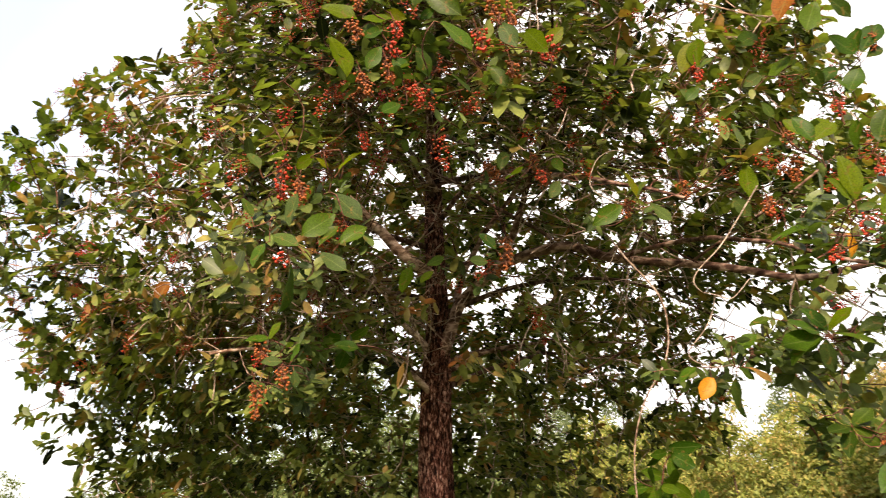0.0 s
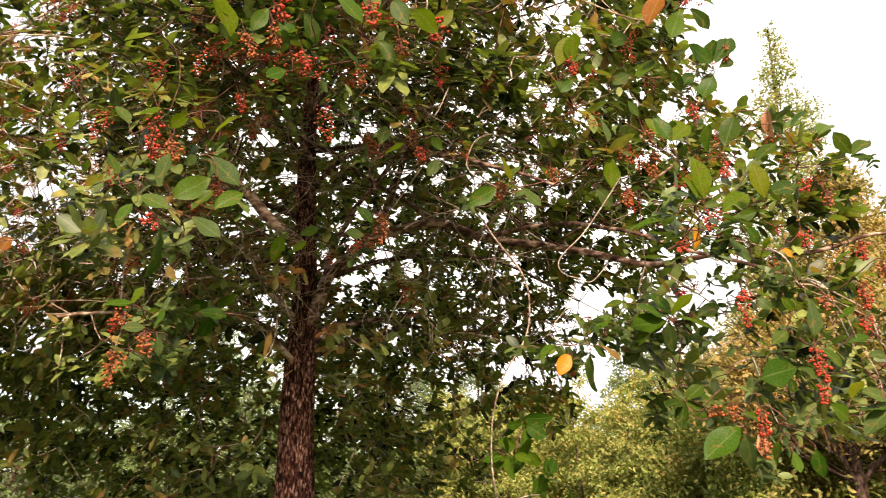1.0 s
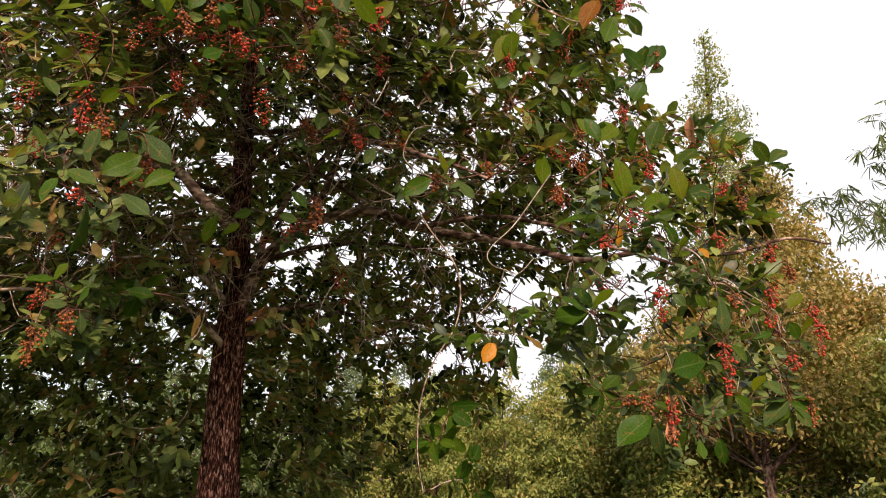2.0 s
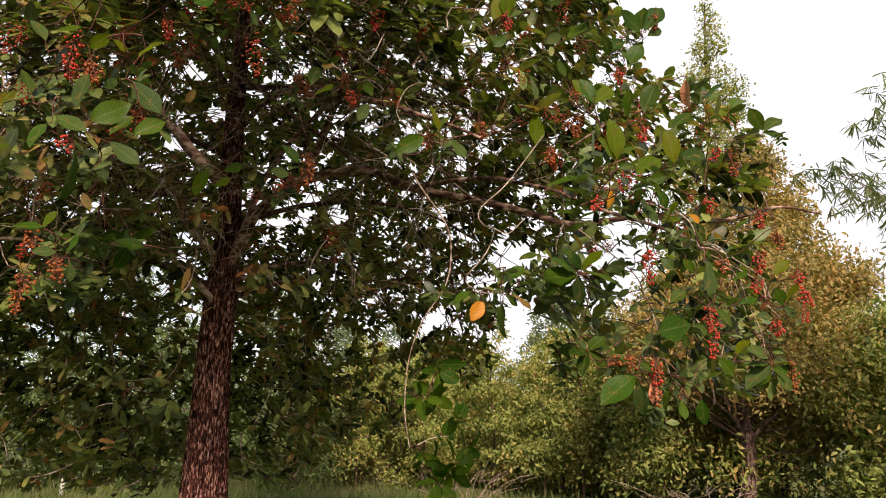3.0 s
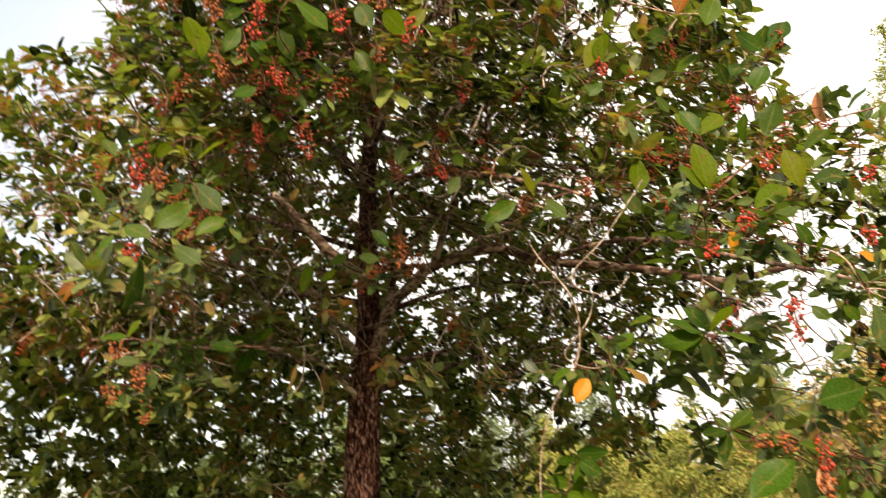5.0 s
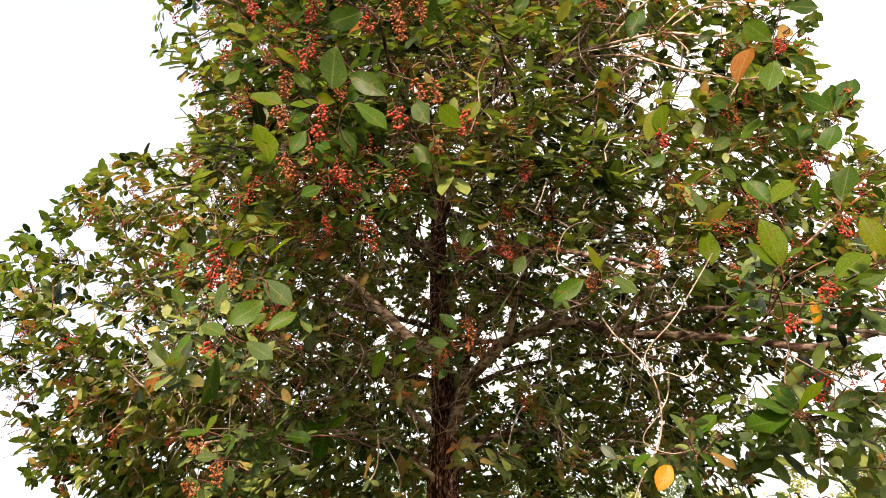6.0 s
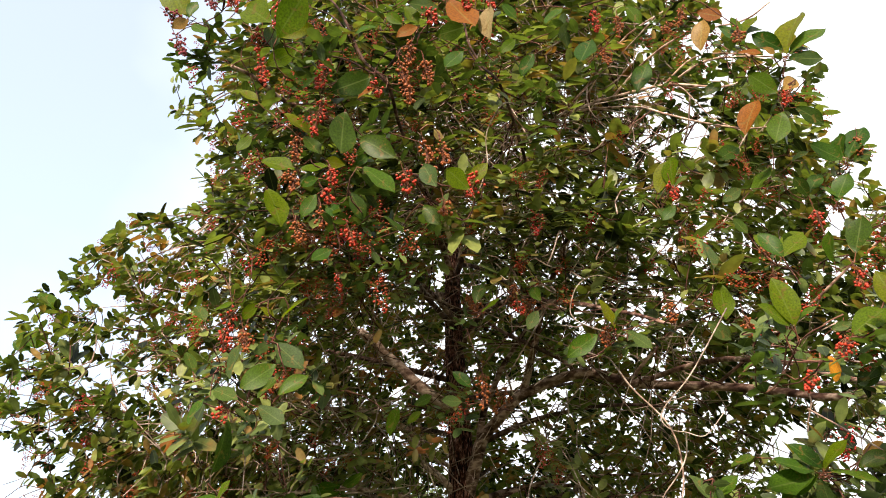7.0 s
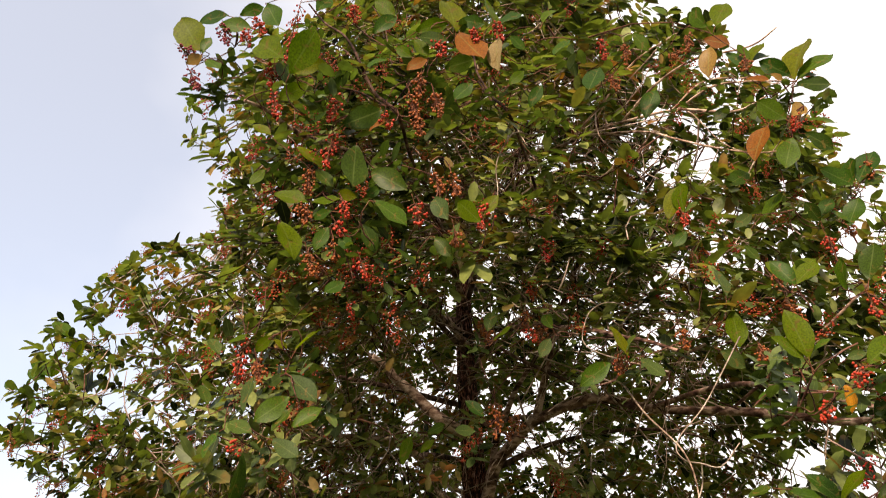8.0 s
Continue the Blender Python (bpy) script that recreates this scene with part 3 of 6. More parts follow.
# tips in front of these limbs go, so the camera sees them
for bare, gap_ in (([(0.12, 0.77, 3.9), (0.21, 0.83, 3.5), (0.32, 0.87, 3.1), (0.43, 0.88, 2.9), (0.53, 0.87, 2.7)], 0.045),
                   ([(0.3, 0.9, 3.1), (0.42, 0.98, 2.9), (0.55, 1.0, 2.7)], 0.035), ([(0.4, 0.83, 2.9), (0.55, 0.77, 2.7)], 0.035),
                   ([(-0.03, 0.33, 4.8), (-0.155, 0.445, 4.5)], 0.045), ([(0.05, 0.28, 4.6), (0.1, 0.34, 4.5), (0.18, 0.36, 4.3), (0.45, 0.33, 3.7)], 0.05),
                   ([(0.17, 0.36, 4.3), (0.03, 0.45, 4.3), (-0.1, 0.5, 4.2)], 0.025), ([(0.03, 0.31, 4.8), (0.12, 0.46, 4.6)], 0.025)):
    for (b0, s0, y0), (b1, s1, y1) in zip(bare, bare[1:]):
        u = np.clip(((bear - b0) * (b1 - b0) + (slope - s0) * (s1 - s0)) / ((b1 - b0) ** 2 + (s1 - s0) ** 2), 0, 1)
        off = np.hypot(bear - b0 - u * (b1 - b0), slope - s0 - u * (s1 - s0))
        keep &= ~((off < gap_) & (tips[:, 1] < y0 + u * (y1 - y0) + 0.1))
# outer edges trimmed to the crown's outline in the camera's view
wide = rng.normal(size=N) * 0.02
VIEW_SLOPE, VIEW_LEFT = [0.0, 0.12, 0.35, 0.5, 0.66, 0.7, 0.78, 0.9, 1.2], [0.52, 0.58, 0.74, 0.71, 0.59, 0.46, 0.42, 0.42, 0.45]
keep &= bear > wide - np.interp(slope, VIEW_SLOPE, VIEW_LEFT)
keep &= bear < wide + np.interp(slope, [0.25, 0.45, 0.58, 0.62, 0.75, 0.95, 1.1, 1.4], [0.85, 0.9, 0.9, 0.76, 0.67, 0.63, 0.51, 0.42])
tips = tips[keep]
# the low side bough towards the path, tips laid out in camera view
nb = 430
by_ = rng.uniform(2.2, 4.0, nb)
bb = rng.uniform(0.42, 0.92, nb)
bs = rng.uniform(0.0, 1.0, nb) * 0.52 + np.interp(bb, [0.42, 0.55, 0.75, 0.92], [0.24, 0.1, 0.05, 0.05])
bough = np.stack([by_ * bb, by_, 1.6 + by_ * bs], 1)
gap = np.array([noise.noise(Vector((q * 5.5, w * 5.5, 4.2))) for q, w in zip(bb, bs)])
tips = np.concatenate([tips, bough[gap > 0.0]])


def view_wedge_tips(count, y0, y1, b0, b1, s0, s1):
    """Twig tips of the crown that fill a wedge of the camera's view, between bearings b and slopes s."""
    y = rng.uniform(y0, y1, count)
    return np.stack([y * rng.uniform(b0, b1, count), y, 1.6 + y * rng.uniform(s0, s1, count)], 1)


tips = np.concatenate([tips, view_wedge_tips(60, 1.8, 2.7, -0.34, 0.05, 0.58, 1.15), view_wedge_tips(40, 1.9, 2.8, -0.1, 0.3, 0.62, 1.1),
                       view_wedge_tips(12, 2.9, 3.6, 0.45, 0.68, 0.6, 0.98), view_wedge_tips(70, 2.6, 3.7, 0.6, 0.93, 0.3, 0.57), view_wedge_tips(45, 2.2, 3.2, -0.36, -0.16, 0.3, 0.62),
                       view_wedge_tips(130, 5.4, 7.3, -0.33, 0.02, -0.05, 0.2), view_wedge_tips(40, 4.6, 5.5, 0.26, 0.4, 0.07, 0.2), view_wedge_tips(140, 4.3, 6.2, -0.5, -0.3, 0.0, 0.28), view_wedge_tips(80, 5.6, 7.2, 0.02, 0.22, -0.01, 0.2),
                       view_wedge_tips(110, 3.3, 4.8, 0.0, 0.32, 0.56, 1.15), view_wedge_tips(80, 5.2, 7.0, -0.1, 0.34, 0.4, 0.85),
                       view_wedge_tips(240, 5.3, 7.0, -0.35, 0.3, 0.2, 0.65), view_wedge_tips(60, 4.2, 5.6, -0.6, -0.3, 0.05, 0.3),
                       view_wedge_tips(240, 4.7, 6.8, -0.5, -0.06, -0.1, 0.16), view_wedge_tips(90, 3.9, 5.2, -0.5, -0.2, 0.1, 0.34),
                       view_wedge_tips(120, 3.7, 5.2, -0.33, -0.03, 0.2, 0.5), view_wedge_tips(60, 5.2, 6.6, -0.3, 0.1, 0.2, 0.5), view_wedge_tips(60, 5.2, 6.6, 0.0, 0.17, -0.08, 0.1)])
# dropped: tips that hide trunk, long limb and stub from the camera
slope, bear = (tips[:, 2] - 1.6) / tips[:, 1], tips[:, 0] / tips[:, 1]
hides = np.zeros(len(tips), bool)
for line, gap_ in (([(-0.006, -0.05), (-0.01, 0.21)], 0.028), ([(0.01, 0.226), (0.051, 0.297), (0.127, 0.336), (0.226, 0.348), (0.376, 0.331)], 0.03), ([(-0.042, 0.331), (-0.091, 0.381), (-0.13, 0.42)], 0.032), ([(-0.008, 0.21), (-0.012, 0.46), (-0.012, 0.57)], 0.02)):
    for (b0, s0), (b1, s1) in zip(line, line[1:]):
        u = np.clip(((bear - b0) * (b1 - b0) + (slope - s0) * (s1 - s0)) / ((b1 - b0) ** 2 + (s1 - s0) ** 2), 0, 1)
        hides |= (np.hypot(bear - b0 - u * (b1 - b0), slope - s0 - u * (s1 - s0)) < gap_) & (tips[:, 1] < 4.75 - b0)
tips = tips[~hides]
out_dir = unit((tips - AXIS) * np.array([1, 1, 0]) + np.array([0, 0, 0.55]) + rng.normal(size=tips.shape) * 0.45)

rng = np.random.default_rng(23)
hero_tips, hero_axes = [], []
hung = []
near_leaves = []
far_p, far_d, far_n, far_s = [], [], [], []
SHAPES = [leaf_template(7, c, f, w, wd) for c, f, w, wd in ((0.12, 0.35, 0.3, 0.52), (0.3, 0.25, 0.6, 0.5), (0.02, 0.15, 0.4, 0.56), (0.45, 0.4, 0.2, 0.46), (0.2, 0.1, 0.9, 0.6))]
SHAPE_MESH = [mesh_of("leaf", v, f, LEAF_NEAR, uv=uv) for v, uv, f in SHAPES]


def turned(place, d, nm, size):
    d, nm = Vector(d), Vector(nm)
    s = nm.cross(d).normalized()
    nm = d.cross(s)
    m = Matrix((d, s, nm)).transposed().to_4x4()
    return Matrix.Translation(place) @ m @ Matrix.Scale(size, 4)


def spray(tip, axis, n, size):
    """A tuft of large leaves at a twig's end, each a part where it hangs near."""
    axis = unit(np.array(axis) + rng.normal(size=3) * 0.15)
    hero_tips.append(tip)
    hero_axes.append(axis)
    d, nm = whorl(rng, n, axis)
    for k in range(n):
        s = size * rng.uniform(0.72, 1.12)
        place = np.array(tip) - axis * 0.012 * k + d[k] * 0.012
        if tip[1] < 3.35:
            near_leaves.append((place, d[k], nm[k], s, int(rng.integers(5))))
        else:
            far_p.append(place), far_d.append(d[k]), far_n.append(nm[k]), far_s.append(s)


bunches = []


def berries(place, mat):
    bunches.append((place, mat))
    hung.append((np.array(place) + (0, 0, 0.05), np.array([0, -0.3, -0.9])))


drops = []


def bunch(top, end, mat):
    """A hanging bunch of berries from its stalk down to its last berry."""
    drops.append((np.array(top), np.array(end), mat))
    hung.append((np.array(top), unit(np.array(end) - np.array(top))))


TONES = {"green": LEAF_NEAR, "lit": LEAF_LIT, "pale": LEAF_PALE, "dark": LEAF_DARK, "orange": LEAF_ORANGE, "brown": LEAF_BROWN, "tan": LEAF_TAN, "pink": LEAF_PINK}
TONE_LABEL = {"lit": "yellow-green leaf, light through it put into its colour", "pale": "pale grey-green leaf", "dark": "dark copy of the green leaf", "orange": "orange old leaf", "brown": "withered brown leaf", "tan": "dry tan leaf", "pink": "pinkish old leaf"}
posed = []


def near_leaf(base, tip, facing, tone):
    """One large leaf from its stalk to its tip, its upper side turned to facing."""
    posed.append((np.array(base), np.array(tip), np.array(facing), tone))


old_leaves = []


def old_leaf(place, d, size, mat):
    old_leaves.append((place, d, size, mat))
    hung.append((np.array(place) - unit(np.array(d)) * size * 0.5, unit(np.array(d))))


spray((2.61, 3.20, 3.45), (0.1, -1, 0.15), 7, .12)
spray((-0.45, 3.30, 2.28), (0, -0.5, -0.75), 6, .13)
spray((-0.26, 4.40, 2.37), (0, -0.5, -0.75), 5, .13)
spray((-2.47, 3.60, 3.32), (-0.9, -0.4, 0.2), 6, .13)
spray((-2.04, 3.90, 5.21), (-0.9, -0.4, 0.2), 9, .09)
spray((-2.13, 3.60, 3.12), (0.1, -1, 0.15), 7, .13)
spray((0.99, 3.20, 1.78), (0, -0.5, -0.75), 6, .12)
spray((0.90, 3.20, 1.65), (-0.9, -0.4, 0.2), 5, .11)
spray((1.10, 3.20, 1.56), (0.9, -0.4, 0.2), 6, .12)
spray((1.06, 3.20, 1.31), (0, -0.5, -0.75), 6, .12)
spray((0.95, 3.30, 1.39), (0, -0.5, -0.75), 4, .1)
spray((0.98, 3.25, 1.66), (0, -0.5, -0.75), 6, .12)
spray((1.03, 3.15, 1.48), (0.9, -0.4, 0.2), 6, .12)
spray((1.00, 3.20, 1.27), (-0.9, -0.4, 0.2), 6, .11)
spray((1.18, 3.30, 1.40), (0, -0.5, -0.75), 5, .11)
spray((-1.78, 3.60, 4.95), (-0.9, -0.4, 0.2), 7, .1)
spray((-1.96, 3.70, 5.27), (-0.9, -0.4, 0.2), 6, .09)

berries((0.32, 3.20, 2.70), ORANGE)
berries((-0.75, 2.90, 2.17), RED)
berries((1.78, 2.80, 3.35), ORANGE)
berries((-0.83, 3.20, 2.03), ORANGE)
berries((-2.05, 3.80, 2.74), RED)
berries((-2.51, 3.60, 2.88), ORANGE)
berries((0.19, 2.80, 2.99), ORANGE)
berries((0.45, 2.80, 2.95), ORANGE)
berries((0.90, 2.70, 4.27), ORANGE)

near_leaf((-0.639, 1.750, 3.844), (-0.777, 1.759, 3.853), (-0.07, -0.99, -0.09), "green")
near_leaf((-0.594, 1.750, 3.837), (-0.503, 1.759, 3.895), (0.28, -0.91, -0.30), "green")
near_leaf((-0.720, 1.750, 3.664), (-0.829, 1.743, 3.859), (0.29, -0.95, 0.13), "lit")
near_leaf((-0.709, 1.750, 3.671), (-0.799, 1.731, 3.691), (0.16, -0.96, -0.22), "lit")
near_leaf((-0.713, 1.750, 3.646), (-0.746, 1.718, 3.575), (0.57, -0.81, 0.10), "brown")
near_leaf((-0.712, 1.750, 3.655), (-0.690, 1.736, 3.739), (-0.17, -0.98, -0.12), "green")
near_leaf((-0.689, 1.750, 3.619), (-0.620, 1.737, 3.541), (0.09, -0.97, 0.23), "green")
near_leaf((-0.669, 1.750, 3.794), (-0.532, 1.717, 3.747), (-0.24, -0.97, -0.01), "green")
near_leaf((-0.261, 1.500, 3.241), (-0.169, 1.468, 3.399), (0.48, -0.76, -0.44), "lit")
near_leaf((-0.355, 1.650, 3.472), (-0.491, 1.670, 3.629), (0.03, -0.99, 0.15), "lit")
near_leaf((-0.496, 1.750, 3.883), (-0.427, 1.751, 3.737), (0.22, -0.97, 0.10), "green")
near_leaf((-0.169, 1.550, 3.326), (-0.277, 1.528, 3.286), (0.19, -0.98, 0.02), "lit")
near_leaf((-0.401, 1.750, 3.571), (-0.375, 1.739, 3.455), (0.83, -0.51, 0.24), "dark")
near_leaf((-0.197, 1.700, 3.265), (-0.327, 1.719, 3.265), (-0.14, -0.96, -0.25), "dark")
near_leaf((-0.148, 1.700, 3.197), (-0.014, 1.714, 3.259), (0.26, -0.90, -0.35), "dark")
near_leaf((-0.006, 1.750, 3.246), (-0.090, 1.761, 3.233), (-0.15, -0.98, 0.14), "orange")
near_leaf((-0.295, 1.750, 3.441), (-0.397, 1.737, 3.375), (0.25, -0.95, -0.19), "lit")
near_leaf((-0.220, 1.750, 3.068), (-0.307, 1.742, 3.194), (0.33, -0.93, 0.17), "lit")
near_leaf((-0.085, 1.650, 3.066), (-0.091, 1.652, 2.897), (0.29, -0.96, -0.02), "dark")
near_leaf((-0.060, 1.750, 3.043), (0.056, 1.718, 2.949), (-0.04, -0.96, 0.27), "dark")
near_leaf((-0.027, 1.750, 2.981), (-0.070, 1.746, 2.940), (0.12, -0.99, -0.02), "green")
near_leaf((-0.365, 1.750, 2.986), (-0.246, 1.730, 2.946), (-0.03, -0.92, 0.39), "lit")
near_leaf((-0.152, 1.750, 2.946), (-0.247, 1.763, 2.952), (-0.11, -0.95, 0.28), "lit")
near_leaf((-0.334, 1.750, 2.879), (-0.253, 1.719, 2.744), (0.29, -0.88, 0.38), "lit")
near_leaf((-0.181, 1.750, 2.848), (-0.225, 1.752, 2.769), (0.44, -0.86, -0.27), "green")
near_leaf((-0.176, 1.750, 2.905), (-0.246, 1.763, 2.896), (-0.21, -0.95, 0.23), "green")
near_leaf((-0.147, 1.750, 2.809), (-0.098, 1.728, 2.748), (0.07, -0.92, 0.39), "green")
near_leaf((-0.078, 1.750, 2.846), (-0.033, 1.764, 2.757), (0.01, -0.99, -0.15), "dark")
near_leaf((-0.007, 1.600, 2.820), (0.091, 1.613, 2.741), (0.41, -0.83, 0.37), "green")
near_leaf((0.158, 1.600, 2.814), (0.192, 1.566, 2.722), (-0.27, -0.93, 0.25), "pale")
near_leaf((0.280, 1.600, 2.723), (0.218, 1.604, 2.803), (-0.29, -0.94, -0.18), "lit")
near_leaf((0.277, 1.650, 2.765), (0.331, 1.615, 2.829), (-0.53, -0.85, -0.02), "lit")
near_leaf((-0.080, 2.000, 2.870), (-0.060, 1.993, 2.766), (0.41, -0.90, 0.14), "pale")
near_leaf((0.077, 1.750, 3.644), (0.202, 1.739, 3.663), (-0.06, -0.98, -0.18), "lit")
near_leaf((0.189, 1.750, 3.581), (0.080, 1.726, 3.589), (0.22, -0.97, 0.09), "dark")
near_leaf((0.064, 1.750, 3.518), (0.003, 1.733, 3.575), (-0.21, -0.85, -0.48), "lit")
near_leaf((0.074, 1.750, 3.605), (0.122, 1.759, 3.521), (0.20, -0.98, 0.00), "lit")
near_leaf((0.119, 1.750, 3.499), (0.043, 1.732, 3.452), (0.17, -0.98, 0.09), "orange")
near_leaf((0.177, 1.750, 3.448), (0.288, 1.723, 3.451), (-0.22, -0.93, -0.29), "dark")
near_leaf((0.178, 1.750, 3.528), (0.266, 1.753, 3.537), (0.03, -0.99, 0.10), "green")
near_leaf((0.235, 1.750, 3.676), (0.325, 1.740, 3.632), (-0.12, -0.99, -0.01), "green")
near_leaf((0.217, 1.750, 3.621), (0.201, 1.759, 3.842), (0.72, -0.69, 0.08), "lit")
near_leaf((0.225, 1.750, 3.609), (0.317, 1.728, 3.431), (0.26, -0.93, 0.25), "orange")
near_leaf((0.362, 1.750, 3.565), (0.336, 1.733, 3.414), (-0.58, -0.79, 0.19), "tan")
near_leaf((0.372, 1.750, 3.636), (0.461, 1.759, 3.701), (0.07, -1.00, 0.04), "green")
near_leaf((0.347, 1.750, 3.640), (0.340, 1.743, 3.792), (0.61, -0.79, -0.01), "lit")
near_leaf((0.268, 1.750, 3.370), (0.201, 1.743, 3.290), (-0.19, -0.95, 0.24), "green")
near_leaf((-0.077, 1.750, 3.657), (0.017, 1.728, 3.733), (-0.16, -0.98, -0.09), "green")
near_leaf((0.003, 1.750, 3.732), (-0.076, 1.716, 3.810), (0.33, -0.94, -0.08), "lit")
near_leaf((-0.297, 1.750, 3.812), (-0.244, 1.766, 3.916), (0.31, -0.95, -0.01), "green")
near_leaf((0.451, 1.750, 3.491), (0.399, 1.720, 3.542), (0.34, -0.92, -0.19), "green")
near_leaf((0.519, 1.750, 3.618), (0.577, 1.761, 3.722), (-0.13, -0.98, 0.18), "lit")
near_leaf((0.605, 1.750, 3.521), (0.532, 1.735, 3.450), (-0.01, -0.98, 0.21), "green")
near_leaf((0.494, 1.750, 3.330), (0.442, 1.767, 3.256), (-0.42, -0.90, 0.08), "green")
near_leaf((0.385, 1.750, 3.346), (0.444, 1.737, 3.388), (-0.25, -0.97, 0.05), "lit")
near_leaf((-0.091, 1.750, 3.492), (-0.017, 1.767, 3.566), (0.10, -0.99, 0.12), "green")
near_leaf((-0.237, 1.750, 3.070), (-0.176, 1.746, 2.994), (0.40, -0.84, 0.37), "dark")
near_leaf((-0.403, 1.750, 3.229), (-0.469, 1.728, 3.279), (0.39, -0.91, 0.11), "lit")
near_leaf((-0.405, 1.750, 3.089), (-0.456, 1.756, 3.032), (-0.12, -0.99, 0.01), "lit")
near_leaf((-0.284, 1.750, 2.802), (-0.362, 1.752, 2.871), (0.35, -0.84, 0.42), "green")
near_leaf((0.023, 1.750, 2.754), (0.089, 1.753, 2.694), (0.35, -0.87, 0.34), "dark")
near_leaf((0.138, 1.750, 2.782), (0.187, 1.741, 2.706), (0.19, -0.95, 0.24), "dark")
near_leaf((-0.121, 1.750, 2.656), (-0.177, 1.727, 2.612), (0.11, -0.93, 0.35), "green")
near_leaf((1.484, 2.200, 3.652), (1.568, 2.200, 3.918), (-0.86, -0.44, 0.27), "lit")
near_leaf((1.502, 2.200, 3.658), (1.657, 2.171, 3.767), (-0.42, -0.83, 0.37), "green")
near_leaf((1.494, 2.200, 3.650), (1.591, 2.203, 3.690), (-0.10, -0.94, 0.32), "green")
near_leaf((1.488, 2.200, 3.630), (1.617, 2.200, 3.603), (0.03, -0.99, 0.16), "dark")
near_leaf((1.477, 2.200, 3.674), (1.366, 2.186, 3.768), (-0.09, -0.96, -0.26), "green")
near_leaf((1.343, 2.200, 3.717), (1.272, 2.209, 3.863), (-0.17, -0.98, -0.02), "green")
near_leaf((1.338, 2.200, 3.752), (1.410, 2.176, 3.871), (-0.44, -0.89, 0.09), "lit")
near_leaf((1.343, 2.200, 3.773), (1.311, 2.186, 3.859), (-0.02, -0.99, -0.16), "green")
near_leaf((1.343, 2.200, 3.764), (1.444, 2.209, 3.834), (-0.11, -0.96, 0.28), "green")
near_leaf((1.310, 2.200, 3.677), (1.402, 2.186, 3.659), (-0.11, -0.98, 0.18), "orange")
near_leaf((1.407, 2.200, 3.693), (1.453, 2.204, 3.660), (0.13, -0.99, 0.06), "brown")
near_leaf((1.407, 2.200, 3.461), (1.317, 2.199, 3.571), (-0.14, -0.98, -0.13), "green")
near_leaf((1.427, 2.200, 3.472), (1.519, 2.217, 3.557), (-0.06, -0.97, 0.25), "brown")
near_leaf((1.480, 2.200, 3.446), (1.603, 2.220, 3.447), (0.15, -0.97, 0.18), "green")
near_leaf((1.452, 2.200, 3.387), (1.547, 2.205, 3.305), (0.04, -1.00, -0.01), "dark")
near_leaf((1.403, 2.200, 3.371), (1.343, 2.209, 3.227), (-0.15, -0.99, -0.00), "green")
near_leaf((1.328, 2.200, 3.435), (1.227, 2.173, 3.287), (-0.55, -0.67, 0.50), "orange")
near_leaf((1.257, 2.200, 3.988), (1.340, 2.204, 4.150), (-0.34, -0.92, 0.20), "lit")
near_leaf((1.224, 2.200, 3.987), (1.169, 2.212, 4.131), (-0.61, -0.78, -0.17), "green")
near_leaf((1.197, 2.200, 3.918), (1.295, 2.187, 3.856), (-0.04, -0.99, 0.15), "orange")
near_leaf((1.212, 2.200, 3.870), (1.166, 2.195, 3.720), (-0.70, -0.67, 0.24), "brown")
near_leaf((1.708, 2.450, 3.320), (1.811, 2.441, 3.481), (-0.61, -0.71, 0.35), "green")
near_leaf((1.693, 2.450, 3.322), (1.705, 2.468, 3.469), (-0.85, -0.51, 0.13), "green")
near_leaf((1.688, 2.450, 3.309), (1.564, 2.432, 3.390), (0.15, -0.99, 0.01), "green")
near_leaf((1.723, 2.450, 3.297), (1.810, 2.437, 3.351), (-0.25, -0.95, 0.18), "dark")
near_leaf((1.521, 2.450, 3.155), (1.471, 2.415, 3.235), (0.11, -0.94, -0.34), "dark")
near_leaf((1.525, 2.450, 3.170), (1.590, 2.438, 3.265), (-0.60, -0.74, 0.31), "green")
near_leaf((1.614, 2.450, 3.125), (1.693, 2.450, 3.252), (-0.11, -0.99, 0.06), "green")
near_leaf((1.625, 2.450, 3.134), (1.581, 2.466, 3.233), (0.08, -0.98, 0.20), "green")
near_leaf((1.033, 2.450, 3.249), (1.039, 2.466, 3.417), (-0.71, -0.70, 0.09), "lit")
near_leaf((1.039, 2.450, 3.245), (1.092, 2.433, 3.293), (-0.49, -0.83, 0.26), "pale")
near_leaf((1.026, 2.450, 3.157), (0.965, 2.469, 3.097), (-0.01, -0.95, -0.30), "green")
near_leaf((1.281, 2.450, 3.210), (1.199, 2.425, 3.150), (0.07, -0.95, 0.29), "pale")
near_leaf((1.269, 2.600, 3.455), (1.395, 2.610, 3.539), (-0.18, -0.91, 0.38), "green")
near_leaf((1.072, 2.600, 4.033), (0.991, 2.574, 3.863), (-0.39, -0.86, 0.32), "green")
near_leaf((1.431, 2.500, 3.337), (1.341, 2.487, 3.202), (-0.48, -0.78, 0.40), "green")
near_leaf((1.523, 2.500, 3.355), (1.589, 2.469, 3.395), (-0.54, -0.80, 0.28), "dark")
near_leaf((1.335, 2.500, 3.801), (1.253, 2.512, 3.742), (-0.17, -0.98, 0.04), "dark")
near_leaf((0.950, 2.300, 4.101), (1.007, 2.311, 3.998), (0.11, -0.99, -0.04), "green")
near_leaf((0.780, 2.300, 3.919), (0.712, 2.273, 3.756), (-0.44, -0.84, 0.32), "green")
near_leaf((1.110, 2.300, 4.183), (1.051, 2.294, 4.278), (-0.10, -0.99, -0.13), "green")
